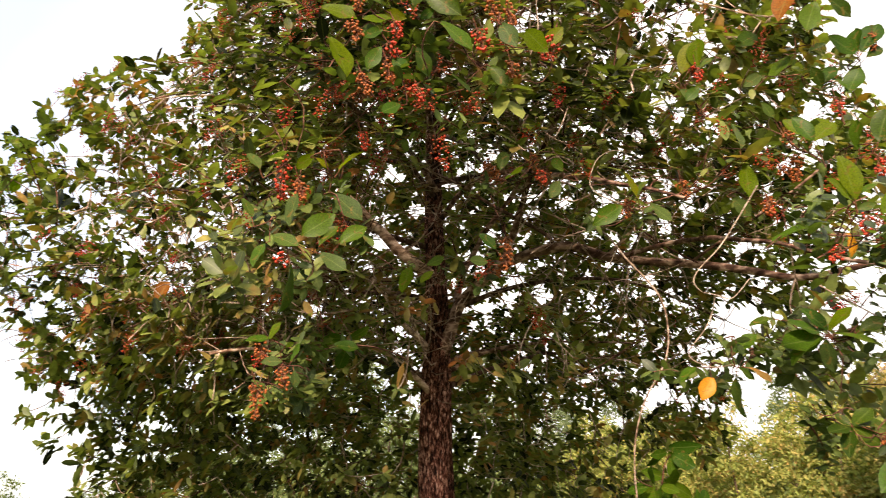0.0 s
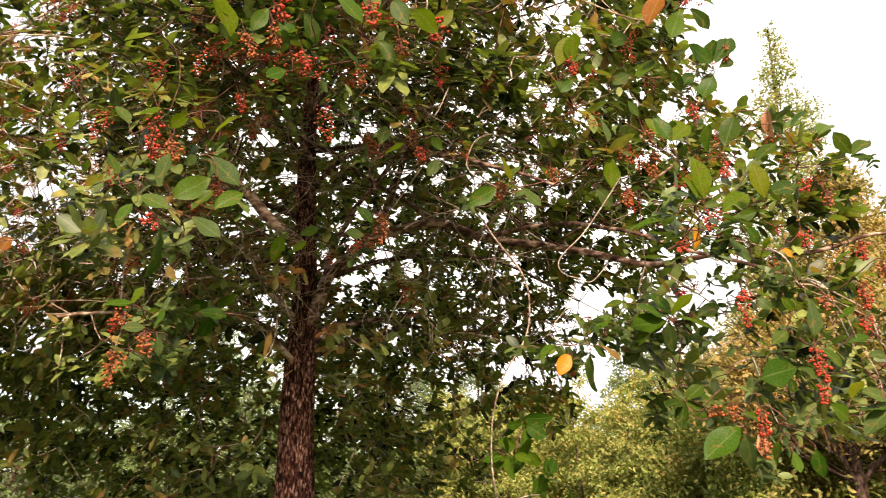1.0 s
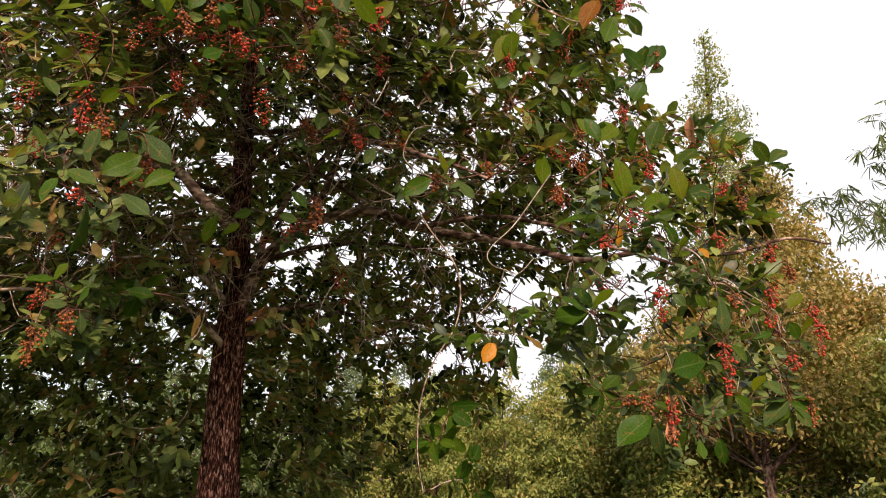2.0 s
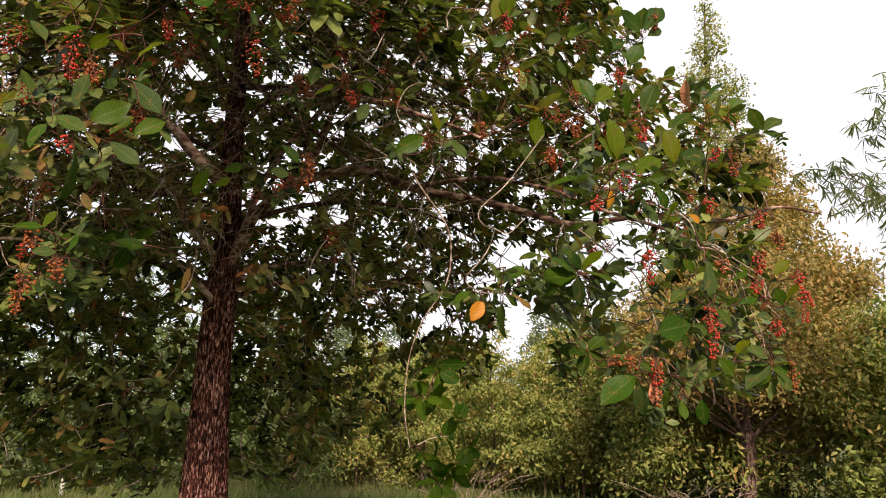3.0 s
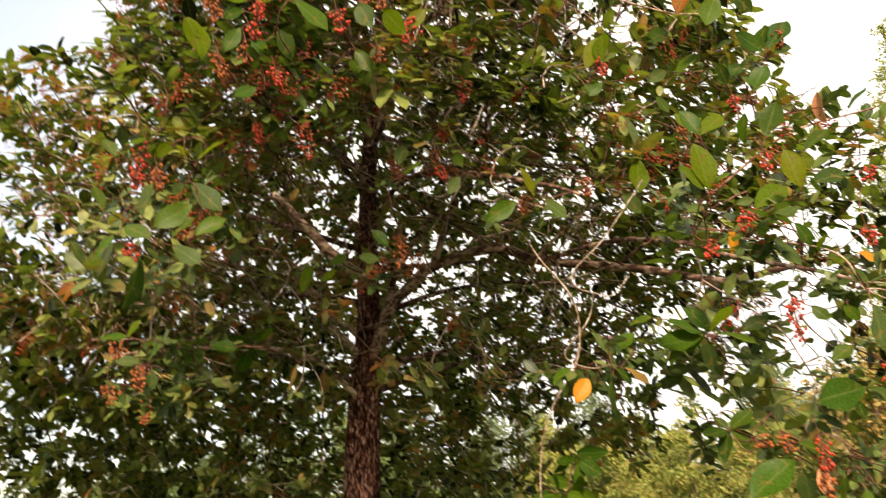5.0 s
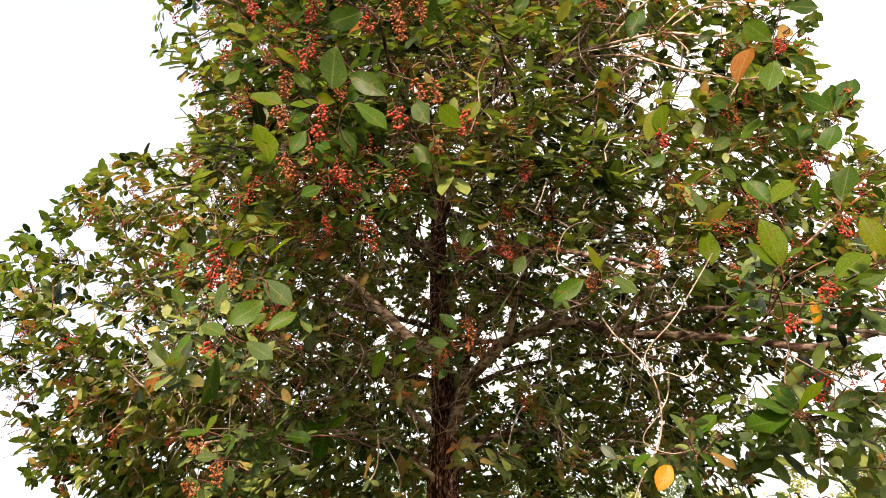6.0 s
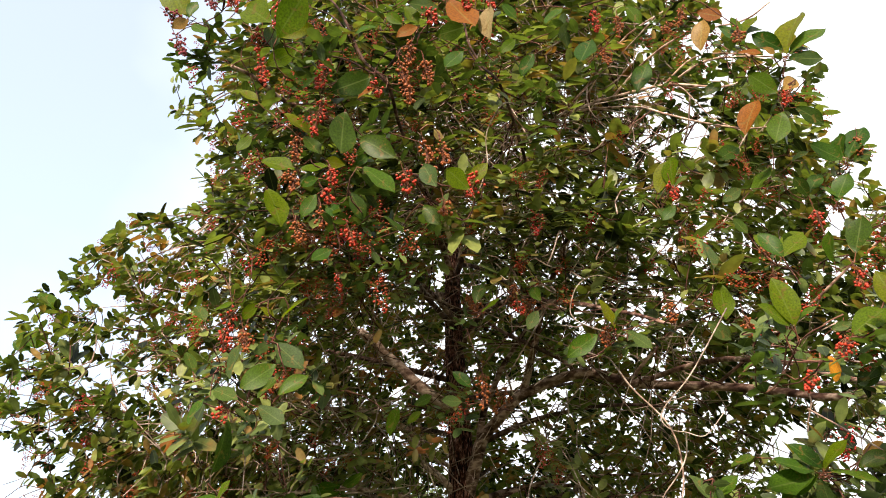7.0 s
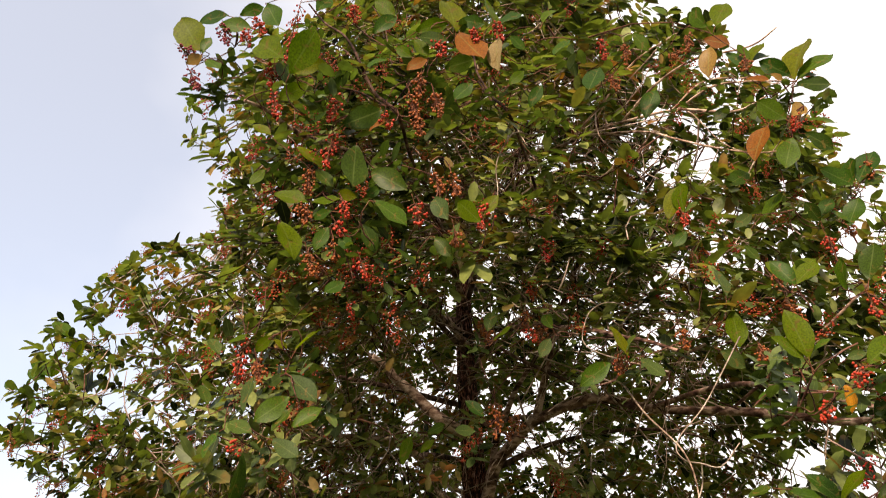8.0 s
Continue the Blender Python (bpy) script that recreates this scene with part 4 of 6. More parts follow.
near_leaf((-2.682, 4.000, 3.381), (-2.834, 3.979, 3.527), (0.66, -0.42, 0.62), "green")
near_leaf((-2.674, 4.000, 3.381), (-2.624, 3.992, 3.511), (0.59, -0.75, -0.28), "lit")
near_leaf((-2.709, 4.000, 3.368), (-2.854, 3.995, 3.441), (0.24, -0.87, 0.42), "green")
near_leaf((-2.879, 4.000, 3.310), (-2.991, 3.971, 3.367), (0.21, -0.97, -0.09), "green")
near_leaf((-2.778, 4.000, 3.274), (-2.761, 4.013, 3.129), (0.59, -0.81, -0.00), "green")
near_leaf((-2.785, 4.000, 2.970), (-2.695, 3.980, 3.072), (-0.17, -0.98, -0.04), "green")
near_leaf((-2.586, 4.000, 3.484), (-2.502, 3.990, 3.633), (0.13, -0.98, -0.14), "lit")
near_leaf((-2.611, 4.000, 3.645), (-2.758, 3.968, 3.807), (0.71, -0.41, 0.57), "green")
near_leaf((-2.459, 4.000, 3.675), (-2.528, 3.965, 3.788), (0.82, -0.44, 0.37), "lit")
near_leaf((-2.373, 4.000, 3.648), (-2.419, 3.976, 3.731), (0.84, -0.43, 0.34), "green")
near_leaf((-2.590, 4.000, 3.644), (-2.657, 3.984, 3.702), (0.61, -0.59, 0.52), "lit")
near_leaf((-0.395, 1.950, 2.600), (-0.461, 1.966, 2.556), (0.12, -0.86, -0.49), "lit")
near_leaf((-0.390, 1.950, 2.587), (-0.344, 1.964, 2.557), (0.33, -0.94, 0.08), "lit")
near_leaf((-0.436, 1.950, 2.473), (-0.469, 1.941, 2.360), (-0.17, -0.98, 0.12), "pale")
near_leaf((-0.320, 1.950, 2.400), (-0.424, 1.940, 2.322), (-0.10, -0.96, 0.26), "green")
near_leaf((-0.305, 1.950, 2.308), (-0.222, 1.952, 2.375), (-0.23, -0.92, 0.31), "green")
near_leaf((-0.423, 1.950, 2.298), (-0.514, 1.962, 2.348), (0.19, -0.82, 0.54), "pale")
near_leaf((-0.306, 1.950, 2.363), (-0.372, 1.934, 2.302), (-0.23, -0.85, 0.48), "dark")
near_leaf((-0.360, 1.950, 2.278), (-0.274, 1.959, 2.219), (0.37, -0.83, 0.42), "pale")
near_leaf((-0.447, 1.950, 2.243), (-0.434, 1.937, 2.082), (0.91, -0.41, 0.10), "dark")
near_leaf((-0.330, 1.950, 2.466), (-0.231, 1.948, 2.380), (0.42, -0.75, 0.51), "pale")
near_leaf((-0.317, 1.950, 2.547), (-0.252, 1.956, 2.630), (-0.36, -0.87, 0.34), "lit")
near_leaf((-0.473, 1.950, 2.610), (-0.535, 1.943, 2.577), (-0.04, -0.95, 0.30), "lit")
near_leaf((-0.559, 1.950, 2.548), (-0.601, 1.953, 2.623), (0.63, -0.68, 0.38), "pale")
near_leaf((-0.570, 1.950, 2.390), (-0.603, 1.953, 2.465), (0.71, -0.61, 0.34), "pale")
near_leaf((-0.521, 1.950, 2.310), (-0.555, 1.915, 2.229), (-0.21, -0.86, 0.46), "green")
near_leaf((-0.264, 1.800, 2.930), (-0.196, 1.767, 2.932), (-0.42, -0.88, -0.20), "pale")
near_leaf((-0.180, 1.800, 3.008), (-0.114, 1.773, 2.967), (-0.34, -0.94, 0.06), "lit")
near_leaf((0.142, 2.500, 3.286), (0.166, 2.477, 3.127), (0.53, -0.82, 0.20), "brown")
near_leaf((0.139, 2.500, 3.242), (0.131, 2.476, 3.056), (-0.82, -0.56, 0.11), "tan")
near_leaf((0.171, 2.540, 2.447), (0.091, 2.508, 2.445), (0.35, -0.88, 0.33), "pale")
near_leaf((0.203, 2.540, 2.497), (0.140, 2.517, 2.567), (0.34, -0.94, -0.01), "green")
near_leaf((-0.040, 3.000, 2.558), (-0.110, 2.998, 2.505), (-0.15, -0.96, 0.23), "lit")
near_leaf((-0.136, 3.000, 2.585), (-0.198, 3.014, 2.458), (-0.66, -0.72, 0.24), "lit")
near_leaf((-0.073, 3.000, 2.585), (0.015, 2.984, 2.619), (-0.34, -0.79, 0.51), "green")
near_leaf((0.660, 2.400, 2.620), (0.543, 2.385, 2.540), (-0.10, -0.94, 0.32), "green")
near_leaf((0.722, 2.400, 2.638), (0.684, 2.388, 2.766), (0.42, -0.91, 0.04), "lit")
near_leaf((0.722, 2.400, 2.661), (0.762, 2.402, 2.738), (-0.65, -0.68, 0.35), "pale")
near_leaf((0.763, 2.400, 2.627), (0.845, 2.408, 2.552), (0.33, -0.90, 0.27), "pale")
near_leaf((0.483, 2.580, 2.845), (0.444, 2.597, 2.929), (-0.41, -0.91, -0.01), "green")
near_leaf((0.469, 2.580, 2.805), (0.422, 2.566, 2.720), (-0.10, -0.97, 0.22), "pale")
near_leaf((0.228, 2.580, 2.850), (0.259, 2.584, 2.954), (-0.37, -0.92, 0.14), "dark")
near_leaf((0.252, 2.580, 2.812), (0.336, 2.564, 2.862), (-0.36, -0.87, 0.32), "lit")
near_leaf((1.034, 2.200, 2.746), (1.038, 2.210, 2.886), (0.31, -0.95, 0.06), "pale")
near_leaf((1.042, 2.200, 2.692), (1.036, 2.178, 2.554), (-0.13, -0.98, 0.16), "lit")
near_leaf((0.980, 2.200, 2.564), (1.052, 2.213, 2.497), (-0.07, -0.96, -0.26), "pale")
near_leaf((1.171, 2.200, 2.869), (1.128, 2.193, 2.933), (0.08, -1.00, -0.06), "dark")
near_leaf((1.202, 2.100, 2.747), (1.151, 2.105, 2.825), (0.09, -0.99, 0.12), "lit")
near_leaf((1.212, 2.100, 2.747), (1.307, 2.094, 2.819), (-0.47, -0.67, 0.57), "lit")
near_leaf((1.431, 2.300, 3.273), (1.437, 2.282, 3.417), (-0.97, -0.25, 0.01), "dark")
near_leaf((0.980, 2.500, 3.253), (1.066, 2.492, 3.413), (-0.67, -0.67, 0.33), "lit")
near_leaf((1.022, 2.500, 3.120), (0.960, 2.468, 3.165), (0.32, -0.92, -0.21), "pale")
near_leaf((-0.543, 2.200, 2.078), (-0.623, 2.167, 2.071), (0.23, -0.70, 0.68), "green")
near_leaf((-0.547, 2.200, 2.074), (-0.520, 2.194, 2.140), (-0.57, -0.81, 0.16), "lit")
near_leaf((-0.476, 2.200, 2.006), (-0.443, 2.191, 2.067), (-0.50, -0.85, 0.15), "green")
near_leaf((-0.497, 2.200, 2.051), (-0.470, 2.211, 2.071), (0.10, -0.93, 0.36), "lit")
near_leaf((-0.502, 2.200, 2.006), (-0.564, 2.166, 2.000), (0.29, -0.65, 0.70), "pale")
near_leaf((-0.548, 2.200, 1.918), (-0.594, 2.196, 1.956), (0.39, -0.84, 0.38), "pale")
near_leaf((-0.544, 2.200, 1.918), (-0.528, 2.192, 1.874), (0.58, -0.74, 0.34), "pale")
near_leaf((-0.465, 2.200, 1.979), (-0.451, 2.198, 1.918), (0.62, -0.76, 0.16), "pale")
near_leaf((-0.393, 2.500, 2.122), (-0.292, 2.505, 2.113), (0.09, -0.84, 0.53), "green")
near_leaf((-0.419, 2.500, 2.051), (-0.432, 2.494, 2.121), (0.62, -0.79, 0.05), "pale")
near_leaf((-0.161, 2.900, 2.135), (-0.181, 2.896, 2.019), (-0.65, -0.75, 0.14), "brown")
near_leaf((1.178, 2.000, 2.670), (1.123, 1.992, 2.770), (0.27, -0.96, 0.07), "green")
near_leaf((1.178, 2.000, 2.674), (1.266, 1.999, 2.754), (-0.49, -0.69, 0.53), "lit")
near_leaf((1.316, 2.000, 2.644), (1.305, 1.979, 2.752), (-0.88, -0.44, -0.18), "green")
near_leaf((1.382, 2.000, 2.670), (1.438, 1.995, 2.798), (-0.69, -0.67, 0.28), "dark")
near_leaf((1.576, 2.000, 2.838), (1.559, 2.002, 2.714), (-0.99, -0.03, 0.14), "pink")
near_leaf((1.497, 2.000, 2.624), (1.578, 1.976, 2.702), (-0.54, -0.78, 0.32), "dark")
near_leaf((1.584, 2.000, 2.777), (1.657, 2.019, 2.758), (0.26, -0.97, -0.00), "dark")
near_leaf((1.665, 2.000, 2.774), (1.746, 2.006, 2.856), (-0.57, -0.55, 0.61), "green")
near_leaf((1.771, 2.000, 2.749), (1.860, 2.018, 2.835), (-0.59, -0.40, 0.70), "green")
near_leaf((2.845, 3.000, 3.220), (2.738, 2.981, 3.343), (-0.20, -0.93, -0.32), "dark")
near_leaf((2.851, 3.000, 3.214), (2.985, 2.989, 3.341), (-0.58, -0.60, 0.55), "dark")
near_leaf((2.842, 3.000, 3.206), (2.956, 2.979, 3.191), (-0.11, -0.90, 0.43), "dark")
near_leaf((0.953, 1.500, 2.250), (0.930, 1.468, 2.365), (0.27, -0.94, -0.21), "lit")
near_leaf((0.946, 1.500, 2.249), (0.881, 1.466, 2.299), (0.36, -0.92, -0.15), "lit")
near_leaf((0.955, 1.500, 2.256), (1.004, 1.479, 2.296), (-0.61, -0.70, 0.37), "green")
near_leaf((0.929, 1.500, 2.231), (0.919, 1.512, 2.280), (-0.16, -0.96, 0.21), "pale")
near_leaf((1.281, 1.700, 2.354), (1.246, 1.674, 2.464), (0.06, -0.98, -0.21), "lit")
near_leaf((1.206, 1.800, 2.342), (1.316, 1.803, 2.422), (-0.31, -0.83, 0.46), "lit")
near_leaf((1.371, 1.800, 2.415), (1.479, 1.779, 2.452), (-0.28, -0.91, 0.29), "dark")
near_leaf((1.256, 1.900, 2.325), (1.389, 1.869, 2.378), (-0.41, -0.64, 0.64), "pale")
near_leaf((1.205, 1.900, 2.396), (1.254, 1.876, 2.405), (-0.47, -0.86, 0.21), "pale")
near_leaf((0.994, 2.000, 2.330), (1.167, 2.002, 2.415), (-0.30, -0.70, 0.64), "green")
near_leaf((1.102, 2.000, 2.415), (1.161, 1.993, 2.436), (-0.28, -0.81, 0.52), "pale")
near_leaf((1.341, 2.000, 2.341), (1.419, 1.995, 2.233), (0.08, -0.99, 0.10), "pale")
near_leaf((1.423, 2.000, 2.381), (1.464, 1.990, 2.306), (0.02, -0.99, 0.14), "green")
near_leaf((1.474, 2.000, 2.293), (1.494, 1.980, 2.343), (-0.93, -0.29, 0.24), "lit")
near_leaf((1.347, 2.000, 2.331), (1.269, 1.992, 2.262), (-0.06, -0.98, 0.18), "dark")
near_leaf((1.603, 2.000, 2.186), (1.562, 2.016, 2.258), (-0.23, -0.97, 0.08), "dark")
near_leaf((1.614, 2.000, 2.200), (1.693, 1.976, 2.231), (-0.45, -0.57, 0.69), "pale")
near_leaf((1.378, 2.000, 2.202), (1.308, 2.005, 2.174), (-0.24, -0.87, 0.43), "dark")
near_leaf((1.536, 1.900, 2.103), (1.537, 1.879, 1.972), (-0.17, -0.97, 0.16), "pale")
near_leaf((1.148, 2.100, 2.075), (1.025, 2.076, 2.101), (0.27, -0.83, 0.48), "green")
near_leaf((1.166, 2.100, 2.080), (1.096, 2.083, 2.158), (0.31, -0.95, 0.07), "green")
near_leaf((1.170, 2.100, 2.080), (1.241, 2.070, 2.163), (-0.73, -0.52, 0.44), "lit")
near_leaf((1.158, 2.100, 2.059), (1.162, 2.116, 1.949), (-0.68, -0.72, -0.13), "pale")
near_leaf((1.147, 2.100, 2.061), (0.995, 2.085, 2.027), (-0.10, -0.67, 0.74), "green")
near_leaf((1.152, 2.100, 2.065), (1.010, 2.075, 1.995), (-0.24, -0.65, 0.72), "green")
near_leaf((1.187, 2.100, 2.073), (1.306, 2.065, 2.040), (-0.06, -0.78, 0.62), "green")
near_leaf((1.259, 2.100, 2.081), (1.340, 2.068, 2.119), (-0.48, -0.80, 0.37), "dark")
near_leaf((1.530, 2.000, 1.900), (1.363, 1.977, 1.856), (0.12, -0.99, 0.08), "green")
near_leaf((1.536, 2.000, 1.898), (1.605, 1.988, 1.867), (-0.20, -0.98, -0.05), "pale")
near_leaf((1.501, 2.000, 1.868), (1.514, 1.998, 1.813), (-0.12, -0.99, 0.01), "dark")
near_leaf((1.182, 2.100, 1.799), (1.150, 2.119, 1.841), (0.18, -0.84, 0.51), "dark")
near_leaf((1.187, 2.100, 1.801), (1.266, 2.114, 1.854), (-0.47, -0.39, 0.79), "dark")
near_leaf((1.182, 2.100, 1.797), (1.140, 2.078, 1.711), (-0.84, -0.24, 0.48), "dark")
near_leaf((1.187, 2.100, 1.797), (1.270, 2.099, 1.742), (0.25, -0.88, 0.40), "dark")
near_leaf((1.189, 2.100, 1.801), (1.331, 2.116, 1.808), (0.03, -0.64, 0.77), "dark")
near_leaf((1.180, 2.100, 1.798), (1.090, 2.071, 1.775), (-0.05, -0.52, 0.85), "dark")
near_leaf((1.324, 2.000, 1.691), (1.325, 2.012, 1.574), (-0.74, -0.66, -0.07), "pale")
near_leaf((1.303, 2.000, 1.712), (1.156, 1.987, 1.618), (-0.45, -0.45, 0.77), "green")
near_leaf((1.438, 2.000, 1.675), (1.407, 2.008, 1.599), (-0.84, -0.46, 0.29), "dark")
near_leaf((1.477, 2.000, 1.639), (1.476, 1.983, 1.569), (-0.37, -0.90, 0.23), "green")
near_leaf((1.559, 2.000, 1.647), (1.562, 1.999, 1.552), (-0.61, -0.79, -0.01), "green")
near_leaf((1.320, 2.000, 1.756), (1.387, 1.993, 1.730), (0.10, -0.86, 0.49), "dark")
near_leaf((1.880, 2.000, 1.750), (1.927, 1.971, 1.681), (-0.43, -0.90, 0.08), "pale")
near_leaf((1.856, 2.000, 1.752), (1.781, 2.007, 1.691), (-0.45, -0.76, 0.47), "dark")
near_leaf((1.859, 2.000, 1.773), (1.743, 2.010, 1.698), (-0.54, -0.25, 0.80), "pale")
near_leaf((1.868, 2.000, 1.766), (2.003, 1.992, 1.706), (0.16, -0.86, 0.49), "green")
near_leaf((1.873, 2.000, 1.783), (1.973, 1.986, 1.787), (-0.11, -0.63, 0.77), "green")
near_leaf((1.858, 2.000, 1.781), (1.746, 2.017, 1.760), (-0.23, -0.53, 0.82), "green")
near_leaf((1.851, 2.000, 1.798), (1.755, 1.986, 1.839), (0.29, -0.88, 0.38), "pale")
near_leaf((1.717, 2.000, 1.804), (1.781, 2.013, 1.874), (-0.66, -0.33, 0.67), "lit")
near_leaf((1.809, 2.000, 1.945), (1.880, 1.988, 1.951), (-0.18, -0.82, 0.54), "pale")
near_leaf((1.956, 2.000, 2.014), (2.013, 1.986, 2.085), (-0.78, -0.29, 0.56), "lit")
near_leaf((1.938, 2.000, 1.986), (1.988, 1.985, 1.951), (-0.08, -0.95, 0.30), "pale")
near_leaf((1.940, 2.000, 1.996), (1.883, 1.968, 2.052), (0.21, -0.93, -0.31), "green")
near_leaf((1.908, 2.000, 2.105), (1.967, 1.980, 2.175), (-0.71, -0.55, 0.45), "lit")
near_leaf((1.721, 2.000, 2.066), (1.781, 1.978, 2.107), (-0.61, -0.49, 0.63), "green")
near_leaf((1.636, 2.000, 1.961), (1.696, 1.968, 1.901), (-0.07, -0.91, 0.41), "dark")
near_leaf((1.454, 2.000, 1.972), (1.524, 1.995, 2.024), (-0.46, -0.70, 0.54), "dark")
near_leaf((1.558, 2.000, 2.087), (1.510, 1.989, 2.132), (0.04, -0.98, -0.19), "green")
near_leaf((1.425, 2.000, 2.129), (1.453, 1.966, 2.074), (-0.10, -0.87, 0.48), "dark")
near_leaf((1.747, 2.000, 2.256), (1.796, 1.974, 2.318), (-0.80, -0.36, 0.48), "green")
near_leaf((1.636, 2.000, 1.786), (1.722, 2.016, 1.733), (0.28, -0.95, 0.17), "green")
near_leaf((1.581, 2.000, 1.710), (1.632, 1.972, 1.747), (-0.66, -0.29, 0.69), "dark")
near_leaf((1.733, 2.000, 1.986), (1.821, 1.986, 2.008), (-0.29, -0.58, 0.76), "green")
near_leaf((0.865, 2.100, 2.001), (0.833, 2.117, 2.097), (0.30, -0.92, 0.26), "pale")
near_leaf((0.873, 2.100, 2.013), (0.941, 2.071, 2.075), (-0.46, -0.88, 0.09), "green")
near_leaf((0.872, 2.100, 1.950), (0.857, 2.088, 1.813), (-0.90, -0.41, 0.13), "pale")
near_leaf((0.880, 2.100, 1.970), (0.930, 2.109, 1.930), (0.19, -0.98, 0.02), "dark")
near_leaf((0.755, 2.100, 1.971), (0.686, 2.066, 1.931), (-0.08, -0.69, 0.72), "green")
near_leaf((0.911, 2.100, 1.969), (0.971, 2.069, 1.920), (0.09, -0.79, 0.61), "brown")
near_leaf((1.004, 2.100, 2.119), (0.930, 2.116, 2.107), (-0.26, -0.69, 0.68), "dark")

bunch((-0.362, 1.750, 3.870), (-0.386, 1.740, 3.558), RED)
bunch((-0.431, 1.750, 3.564), (-0.428, 1.740, 3.445), RED)
bunch((-0.422, 1.750, 3.433), (-0.386, 1.740, 3.287), RED)
bunch((-0.524, 1.750, 3.803), (-0.486, 1.740, 3.705), RED)
bunch((-0.654, 1.750, 3.794), (-0.616, 1.740, 3.673), PURPLE)
bunch((-0.802, 1.750, 3.698), (-0.731, 1.740, 3.627), PURPLE)
bunch((-0.747, 1.750, 3.574), (-0.692, 1.740, 3.466), PURPLE)
bunch((-0.565, 1.750, 3.741), (-0.533, 1.740, 3.660), RED)
bunch((-0.164, 1.750, 3.820), (-0.136, 1.740, 3.719), RED)
bunch((-0.168, 1.700, 3.338), (-0.184, 1.690, 3.202), RED)
bunch((-0.175, 1.700, 3.170), (-0.189, 1.690, 3.019), RED)
bunch((-0.259, 1.750, 3.073), (-0.252, 1.740, 2.966), ORANGE)
bunch((-0.271, 1.750, 2.944), (-0.243, 1.740, 2.862), ORANGE)
bunch((-0.159, 1.750, 2.860), (-0.127, 1.740, 2.801), RED)
bunch((-0.143, 1.750, 2.930), (-0.123, 1.740, 2.870), RED)
bunch((-0.163, 1.750, 2.791), (-0.148, 1.740, 2.726), ORANGE)
bunch((-0.075, 1.750, 2.716), (-0.057, 1.740, 2.663), RED)
bunch((-0.237, 1.750, 2.759), (-0.210, 1.740, 2.676), ORANGE)
bunch((0.145, 1.750, 3.588), (0.175, 1.740, 3.496), RED)
bunch((0.281, 1.750, 3.623), (0.286, 1.740, 3.544), RED)
bunch((0.355, 1.750, 3.645), (0.378, 1.740, 3.532), RED)
bunch((0.096, 1.750, 3.425), (0.092, 1.740, 3.315), ORANGE)
bunch((0.058, 1.750, 3.354), (0.089, 1.740, 3.225), ORANGE)
bunch((0.139, 1.750, 3.342), (0.158, 1.740, 3.233), ORANGE)
bunch((0.078, 1.750, 3.252), (0.103, 1.740, 3.158), ORANGE)
bunch((-0.025, 1.750, 3.266), (-0.003, 1.740, 3.206), RED)
bunch((0.140, 1.750, 3.005), (0.158, 1.740, 2.922), ORANGE)
bunch((0.192, 1.750, 2.999), (0.205, 1.740, 2.917), ORANGE)
bunch((0.097, 1.650, 2.827), (0.115, 1.640, 2.756), RED)
bunch((0.169, 1.650, 2.838), (0.177, 1.640, 2.783), ORANGE)
bunch((0.302, 1.650, 2.805), (0.276, 1.640, 2.727), RED)
bunch((0.196, 1.750, 2.796), (0.207, 1.740, 2.731), ORANGE)
bunch((-0.490, 1.970, 2.614), (-0.494, 1.960, 2.450), RED)
bunch((-0.443, 1.970, 2.526), (-0.417, 1.960, 2.449), ORANGE)
bunch((-0.461, 1.970, 2.269), (-0.491, 1.960, 2.252), RED)
bunch((0.813, 2.300, 4.087), (0.808, 2.290, 3.956), RED)
bunch((0.904, 2.300, 4.037), (0.896, 2.290, 3.909), ORANGE)
bunch((1.184, 2.300, 4.063), (1.147, 2.290, 3.938), ORANGE)
bunch((1.120, 2.300, 3.970), (1.073, 2.290, 3.916), ORANGE)
bunch((1.133, 1.750, 3.362), (1.122, 1.740, 3.292), ORANGE)
bunch((1.457, 2.200, 3.471), (1.415, 2.190, 3.399), RED)
bunch((1.770, 2.450, 3.416), (1.748, 2.440, 3.319), ORANGE)
bunch((1.024, 2.450, 3.263), (1.028, 2.440, 3.176), RED)
bunch((1.234, 1.900, 2.383), (1.214, 1.890, 2.311), RED)
bunch((1.138, 1.900, 2.282), (1.104, 1.890, 2.229), RED)
bunch((1.614, 2.000, 1.970), (1.605, 1.990, 1.871), RED)
bunch((1.642, 2.000, 1.922), (1.605, 1.990, 1.785), RED)
bunch((1.379, 2.000, 1.770), (1.383, 1.990, 1.670), RED)
bunch((1.370, 2.000, 1.679), (1.378, 1.990, 1.616), ORANGE)
bunch((1.945, 2.000, 1.795), (1.946, 1.990, 1.684), ORANGE)
bunch((2.050, 2.000, 2.075), (2.023, 1.990, 1.937), RED)
bunch((2.018, 2.000, 2.137), (2.013, 1.990, 2.061), RED)
bunch((1.859, 2.000, 2.342), (1.861, 1.990, 2.274), RED)
bunch((1.635, 2.000, 2.372), (1.637, 1.990, 2.309), RED)
bunch((1.840, 2.000, 2.178), (1.834, 1.990, 2.102), RED)
bunch((1.938, 2.000, 2.272), (1.935, 1.990, 2.204), ORANGE)
bunch((1.372, 2.000, 2.155), (1.375, 1.990, 2.024), RED)
bunch((1.672, 2.000, 2.146), (1.681, 1.990, 2.093), ORANGE)
bunch((1.404, 2.200, 2.945), (1.406, 2.190, 2.877), RED)
bunch((1.367, 2.000, 2.610), (1.367, 1.990, 2.551), RED)
bunch((1.690, 2.000, 2.571), (1.663, 1.990, 2.519), RED)
